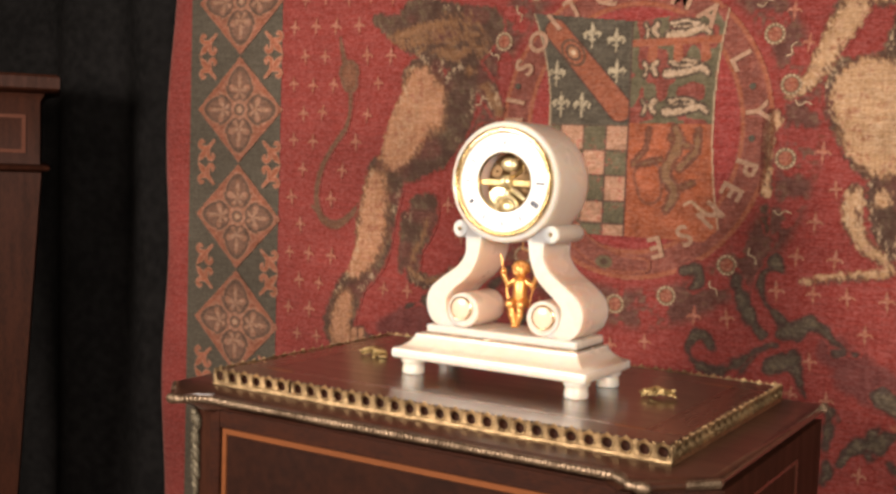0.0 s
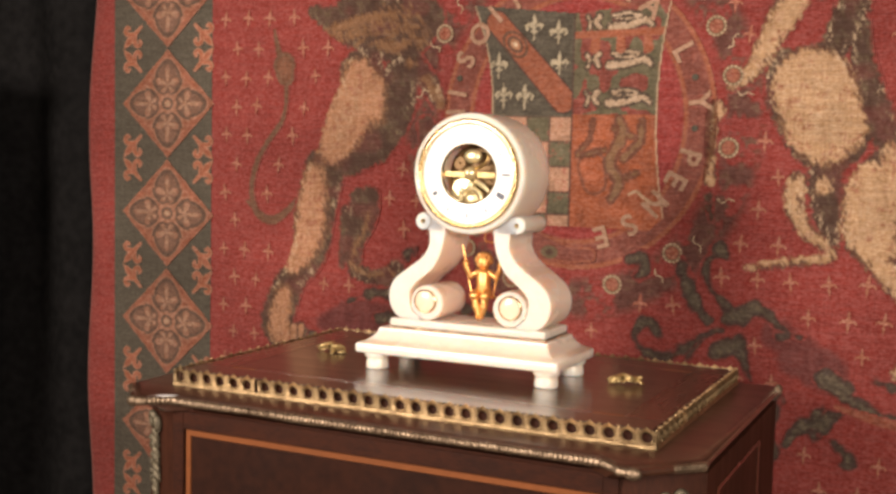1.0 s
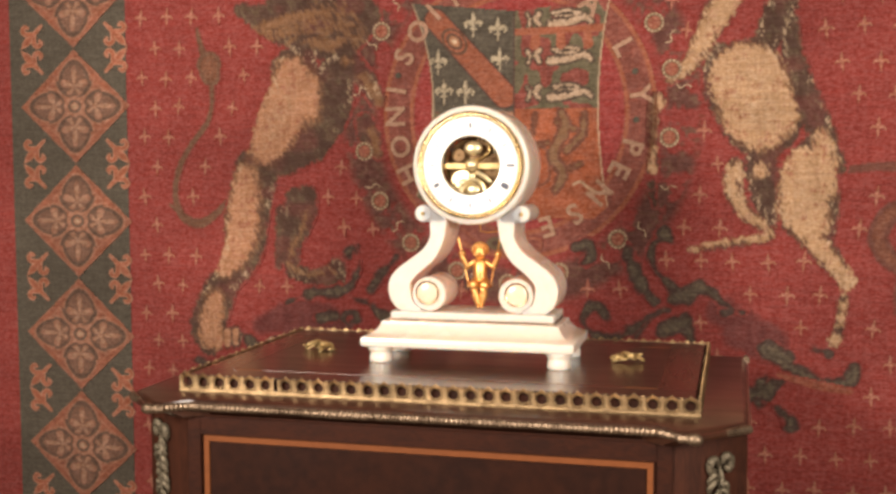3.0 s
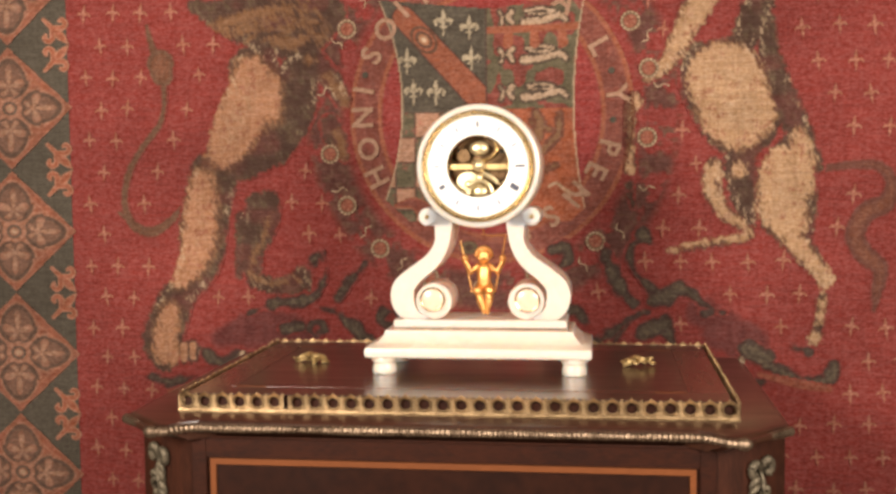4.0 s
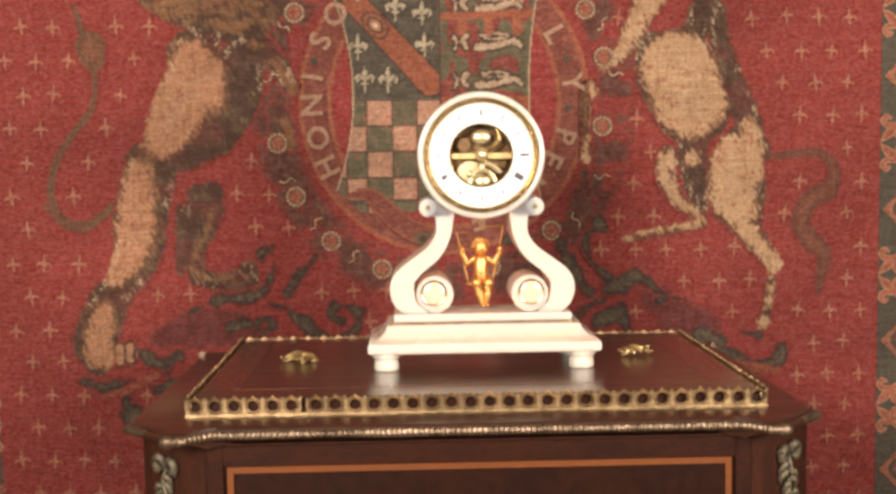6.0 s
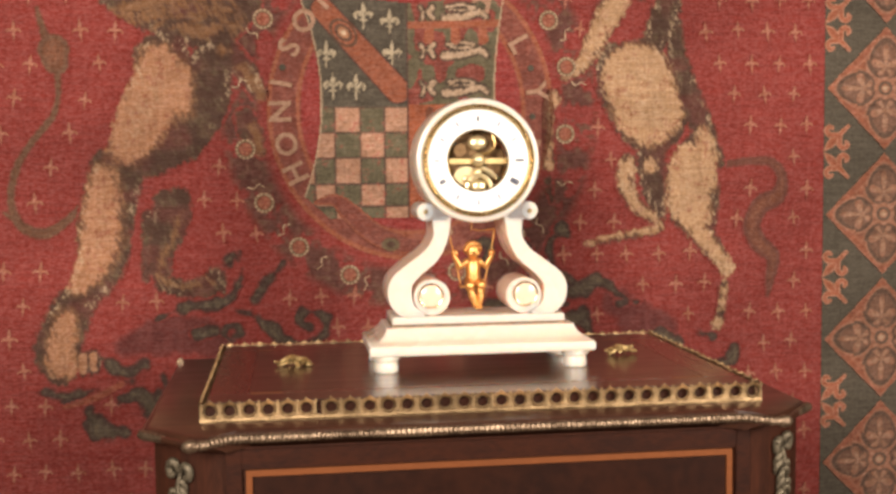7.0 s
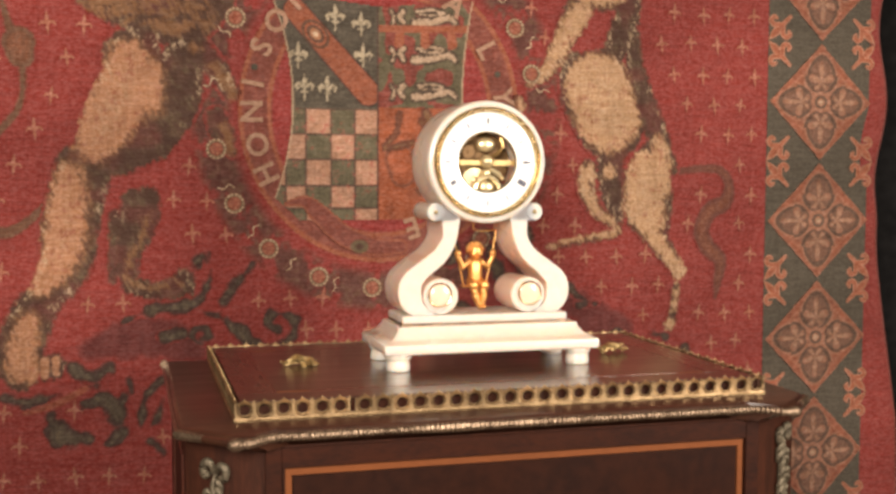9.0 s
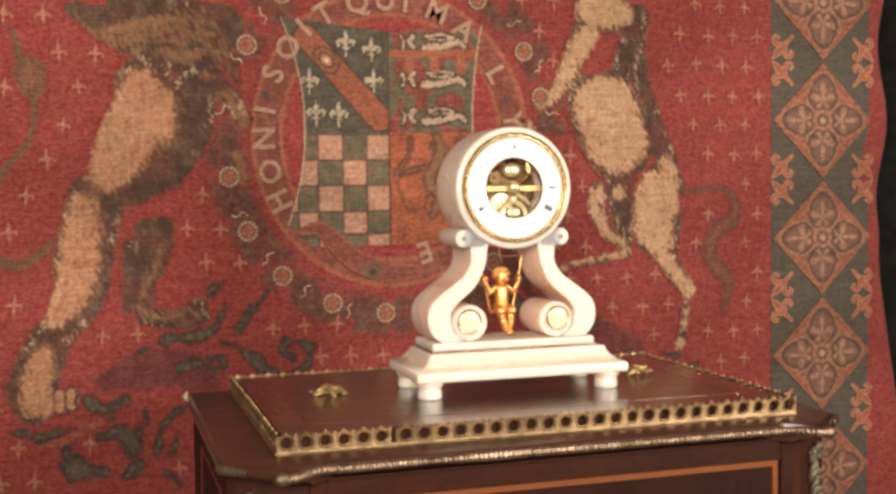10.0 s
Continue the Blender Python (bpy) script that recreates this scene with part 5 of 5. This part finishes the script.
    # motto, with the letters' heads outward
    motto = [("H", -0.243, 1.510), ("O", -0.259, 1.566), ("N", -0.270, 1.628), ("I", -0.267, 1.681), ("S", -0.251, 1.749), ("O", -0.222, 1.800),
             ("I", -0.190, 1.838), ("T", -0.150, 1.866), ("Q", -0.085, 1.890), ("U", -0.030, 1.897), ("I", 0.012, 1.895), ("M", 0.075, 1.878),
             ("A", 0.130, 1.844), ("L", 0.195, 1.758), ("Y", 0.228, 1.665), ("P", 0.213, 1.563), ("E", 0.188, 1.519), ("N", 0.149, 1.473), ("S", 0.100, 1.431),
             ("E", 0.045, 1.405)]
    for ch, x, z in motto:
        cu = bpy.data.curves.new("letter", "FONT")
        cu.body, cu.size, cu.align_x, cu.align_y, cu.extrude, cu.offset, cu.resolution_u = ch, 0.058, "CENTER", "CENTER", 0.0006, 0.0014, 3
        text = new("letter", cu)
        bpy.context.view_layer.update()
        me = bpy.data.meshes.new_from_object(text.evaluated_get(bpy.context.evaluated_depsgraph_get()))
        bpy.data.objects.remove(text)
        me.materials.clear()
        me.materials.append(wool_letter)
        ob = new("letter", me)
        ob.parent = tapestry
        nx, nz = (x - GX) / 0.252 ** 2, (z - GZ) / 0.266 ** 2
        turn = math.degrees(math.atan2(nx, nz))
        ob.matrix_local = Matrix.Translation((x, float(cloth(x)) - 0.0062, z)) @ Matrix.Rotation(radians(turn), 4, "Y") @ pose(0, 0, 0, 90)
    for x, z in ((-0.266, 1.712), (0.219, 1.711), (0.222, 1.616)):
        bm = add_lathe(bmesh.new(), [(0.0065, 0.0), (0.006, -0.001)], (x, float(cloth(x)) - 0.0042, z), "y", 14)
        part("motto_dot", bm, wool_slate, tapestry)


wool_letter = woven_material("letter_wool", (0.275, 0.16, 0.107))
garter()


def arms():
    """The quartered shield: lilies and a buckled strap, small beasts with a label, chequers, and a harp."""
    lilies = [(-0.109, 1.814), (-0.058, 1.802), (-0.054, 1.741), (-0.182, 1.739), (-0.170, 1.678), (-0.125, 1.676)]
    cols, rows = [-0.260, -0.207, -0.168, -0.118, -0.071, -0.025], [1.636, 1.587, 1.538, 1.487, 1.443, 1.390]

    def design(X, Z):
        bow = 0.033 * ((Z - 1.65) / 0.18) ** 2
        left, right = -0.195 - bow, 0.149 + 0.5 * bow
        n, f = grain(X, Z, 0.012, 61), grain(X, Z, 0.0035, 62)
        foot = 1.418 + 0.9 * np.maximum(0, np.abs(X + 0.02) - 0.16)
        inside = (X > left) & (X < right) & (Z < 1.838 + 0.02 * np.abs(X + 0.02) / 0.2) & (Z > foot)
        tone = (0.8 + 0.4 * n)[..., None]
        col = np.ones((*X.shape, 3)) * np.array((0.068, 0.056, 0.042)) * tone
        # chequers
        c, r = np.searchsorted(cols, X), np.searchsorted([-q for q in rows], -Z)
        chequer = np.where(((c + r) % 2 == 0)[..., None], np.array((0.30, 0.165, 0.108)), np.array((0.095, 0.08, 0.05))) * tone
        gap = np.minimum(np.min([np.abs(X - q) for q in cols], 0), np.min([np.abs(Z - q) for q in rows], 0))
        chequer = blend(chequer, (0.06, 0.035, 0.028), ease(gap, 0.0028, 0.0012) * 0.8)
        chequer = blend(chequer, (0.21, 0.05, 0.04), ease(f * n, 0.42, 0.62) * 0.6)
        lower_left = (X < -0.025) & (Z < 1.636)
        col = np.where(lower_left[..., None], chequer, col)
        # lilies on slate
        for x, z in lilies:
            d = strokes(X, Z, [[(x, z - 0.027, 0.0008), (x, z - 0.010, 0.0028), (x, z, 0.0022)], [(x, z, 0.0022), (x, z + 0.011, 0.0048), (x, z + 0.023, 0.0008)],
                               [(x - 0.004, z, 0.0025), (x - 0.011, z + 0.005, 0.0032), (x - 0.0165, z + 0.001, 0.0030), (x - 0.014, z - 0.006, 0.0018)],
                               [(x + 0.004, z, 0.0025), (x + 0.011, z + 0.005, 0.0032), (x + 0.0165, z + 0.001, 0.0030), (x + 0.014, z - 0.006, 0.0018)],
                               [(x - 0.012, z - 0.001, 0.0016), (x + 0.012, z - 0.001, 0.0016)], [(x - 0.006, z - 0.010, 0.0016), (x + 0.006, z - 0.010, 0.0016)]])
            col = blend(col, (0.045, 0.034, 0.027), ease(d, 0.005, 0.001) * ((X < -0.025) & (Z > 1.636)) * 0.7)
            col = blend(col, (0.31, 0.25, 0.17), ease(-d + 0.003 * (f - 0.5), -0.001, 0.0015) * ((X < -0.025) & (Z > 1.636)))
        # buckled strap
        d = strokes(X, Z, [[(-0.188, 1.824, 0.021), (-0.044, 1.668, 0.024)]])
        mask = ((X < -0.025) & (Z > 1.636)) * 1.0
        col = blend(col, (0.05, 0.03, 0.025), ease(d, 0.004, 0.001) * mask)
        col = blend(col, np.array(ORANGE), ease(d, 0.0005, -0.001) * mask * (0.8 + 0.2 * n))
        for rad, tint in ((0.030, (0.08, 0.045, 0.03)), (0.024, ORANGE), (0.019, (0.09, 0.05, 0.035)), (0.012, (0.26, 0.12, 0.065)), (0.006, CREAM)):
            e = np.hypot(((X + 0.148) + (Z - 1.779)) / 1.2, ((X + 0.148) - (Z - 1.779)) / 1.75)
            col = blend(col, tint, ease(e, rad * 0.92, rad * 0.80) * mask)
        # small beasts under a label
        quarter = ((X >= -0.025) & (Z > 1.640))
        patch = np.where((grain(X, Z * 0.6, 0.020, 66) > 0.5)[..., None], np.array((0.092, 0.076, 0.047)), np.array((0.16, 0.046, 0.035))) * tone
        for z in (1.818, 1.745, 1.672):
            body = [[(0.050, z - 0.009, 0.0072), (0.085, z - 0.007, 0.0058), (0.118, z + 0.002, 0.0058), (0.132, z - 0.008, 0.0040)], [(0.055, z + 0.012, 0.0026), (0.085, z + 0.016, 0.0026), (0.108, z + 0.010, 0.0028), (0.085, z + 0.006, 0.0018), (0.060, z + 0.008, 0.0018)],
                    [(0.026, z + 0.012, 0.0050), (0.020, z + 0.002, 0.0046), (0.027, z - 0.010, 0.0040)], [(0.002, z + 0.012, 0.0024), (0.008, z, 0.0022), (0.004, z - 0.014, 0.0024)]]
            d = strokes(X, Z, body)
            patch = blend(patch, (0.055, 0.038, 0.028), ease(d, 0.006, 0.002))
            patch = blend(patch, (0.31, 0.215, 0.145), ease(-d + 0.005 * (f - 0.5), -0.001, 0.002))
        label = strokes(X, Z, [[(-0.02, 1.7945, 0.007), (0.156, 1.7985, 0.007)], [(0.02, 1.79, 0.008), (0.018, 1.768, 0.010)], [(0.07, 1.79, 0.008), (0.071, 1.768, 0.010)],
                               [(0.124, 1.79, 0.008), (0.126, 1.768, 0.010)]])
        patch = blend(patch, np.array(ORANGE), ease(label, 0.001, -0.001))
        col = np.where(quarter[..., None], patch, col)
        # harp quarter
        harp_field = np.ones((*X.shape, 3)) * np.array((0.215, 0.066, 0.034)) * (0.75 + 0.5 * grain(X, Z, 0.022, 68))[..., None]
        d = strokes(X, Z, [[(0.073, 1.632, 0.007), (0.080, 1.601, 0.011), (0.055, 1.546, 0.010), (0.077, 1.513, 0.010), (0.062, 1.477, 0.007)],
                           [(0.119, 1.630, 0.005), (0.115, 1.591, 0.008), (0.084, 1.557, 0.007)], [(0.101, 1.599, 0.005), (0.063, 1.614, 0.005)],
                           [(0.020, 1.632, 0.003), (0.012, 1.591, 0.004), (-0.010, 1.561, 0.004), (0.044, 1.572, 0.005)], [(0.112, 1.530, 0.004), (0.090, 1.520, 0.006)]])
        harp_field = blend(harp_field, (0.07, 0.036, 0.026), ease(d + 0.004 * (f - 0.5), 0.006, 0.001) * 0.75)
        harp_field = blend(harp_field, (0.15, 0.082, 0.045), ease(-d + 0.006 * (n - 0.5), 0.001, 0.005) * 0.9)
        lobe = strokes(X, Z, [[(0.020, 1.540, 0.028), (0.026, 1.510, 0.024)]])
        harp_field = blend(harp_field, (0.085, 0.04, 0.028), ease(np.abs(lobe), 0.005, 0.002) * 0.6)
        cord = strokes(X, Z, [[(0.098, 1.488, 0.0022), (0.112, 1.494, 0.0024), (0.128, 1.482, 0.0024), (0.150, 1.472, 0.0024), (0.166, 1.480, 0.002)]])
        harp_field = blend(harp_field, CREAM, ease(cord, 0.0012, -0.0006) * 0.8)
        col = np.where(((X >= -0.025) & (Z <= 1.640))[..., None], harp_field, col)
        # pale cord along the edge and the partition lines
        col = blend(col, CREAM, ease(np.minimum(np.abs(X - left - 0.002), np.abs(X - right + 0.002)), 0.0032, 0.0018) * 0.7)
        col = blend(col, (0.06, 0.035, 0.028), ease(np.abs(X + 0.025), 0.0028, 0.0012) * 0.8)
        return inside, col * (0.84 + 0.32 * f)[..., None]
    woven("shield", -0.25, 0.20, 1.40, 1.87, 0.0022, design, 4, tapestry, None, "quartered shield with chequers, lilies and orange strap")


arms()


def sprigs():
    """Small pale sprigs set in staggered rows over the red ground."""
    def sprig(X, Z):
        d = strokes(X, Z, [[(0, -0.003, 0.0022), (0, 0.008, 0.0044), (0, 0.021, 0.0008)], [(0, -0.003, 0.0024), (-0.007, 0.000, 0.0034), (-0.0125, -0.002, 0.0024), (-0.0150, -0.006, 0.001)],
                           [(0, -0.003, 0.0024), (0.007, 0.000, 0.0034), (0.0125, -0.002, 0.0024), (0.0150, -0.006, 0.001)], [(0, -0.006, 0.0026), (0, -0.014, 0.0026), (0, -0.026, 0.0007)]])
        n = grain(X, Z, 0.003, 71)
        col = np.ones((*X.shape, 3)) * np.array((0.31, 0.135, 0.088)) * (0.7 + 0.4 * n)[..., None]
        return d < 0.0012, over_red(col, ease(-d + 0.003 * (n - 0.5), -0.0010, 0.0018) * 0.80)
    first = None
    rnd = random.Random(4)
    solid = LION_DARK + LION_LIGHT + LION_TAIL + UNICORN_DARK + UNICORN_LIGHT + UNICORN_TAIL + VINES + MOUND + ROOT_PINK
    for side, x0, z0, dx, dz in ((-1, -0.8486, 1.7174, 0.0618, 0.0641), (1, 0.5736, 1.6595, 0.0638, 0.0631)):
        for r in range(-14, 5):
            for c in range(-16, 24):
                x, z = x0 + dx * (c + 0.5 * (r % 2)) + rnd.uniform(-0.004, 0.004), z0 + dz * r + rnd.uniform(-0.003, 0.003)
                if (x > 0) != (side > 0) or not (-0.875 < x < 0.82) or not 0.80 < z < 1.95:
                    continue
                if math.hypot((x - GX) / 0.36, (z - GZ) / 0.375) < 1 or (abs(x) < 0.42 and z < 1.12):
                    continue
                if float(strokes(np.array([x]), np.array([z]), solid)[0]) < 0.012:
                    continue
                if first is None:
                    first = ob = woven("sprig", -0.019, 0.019, -0.028, 0.024, 0.0013, sprig, 0, tapestry, None, "", False)
                else:
                    ob = new("sprig", first.data)
                    ob.parent = tapestry
                k = rnd.uniform(0.78, 0.96)
                ob.matrix_local = pose(x, float(cloth(x)) - 0.0028, z, 0, rnd.uniform(-8, 8)) @ Matrix.Diagonal((k, 1, k, 1))


sprigs()
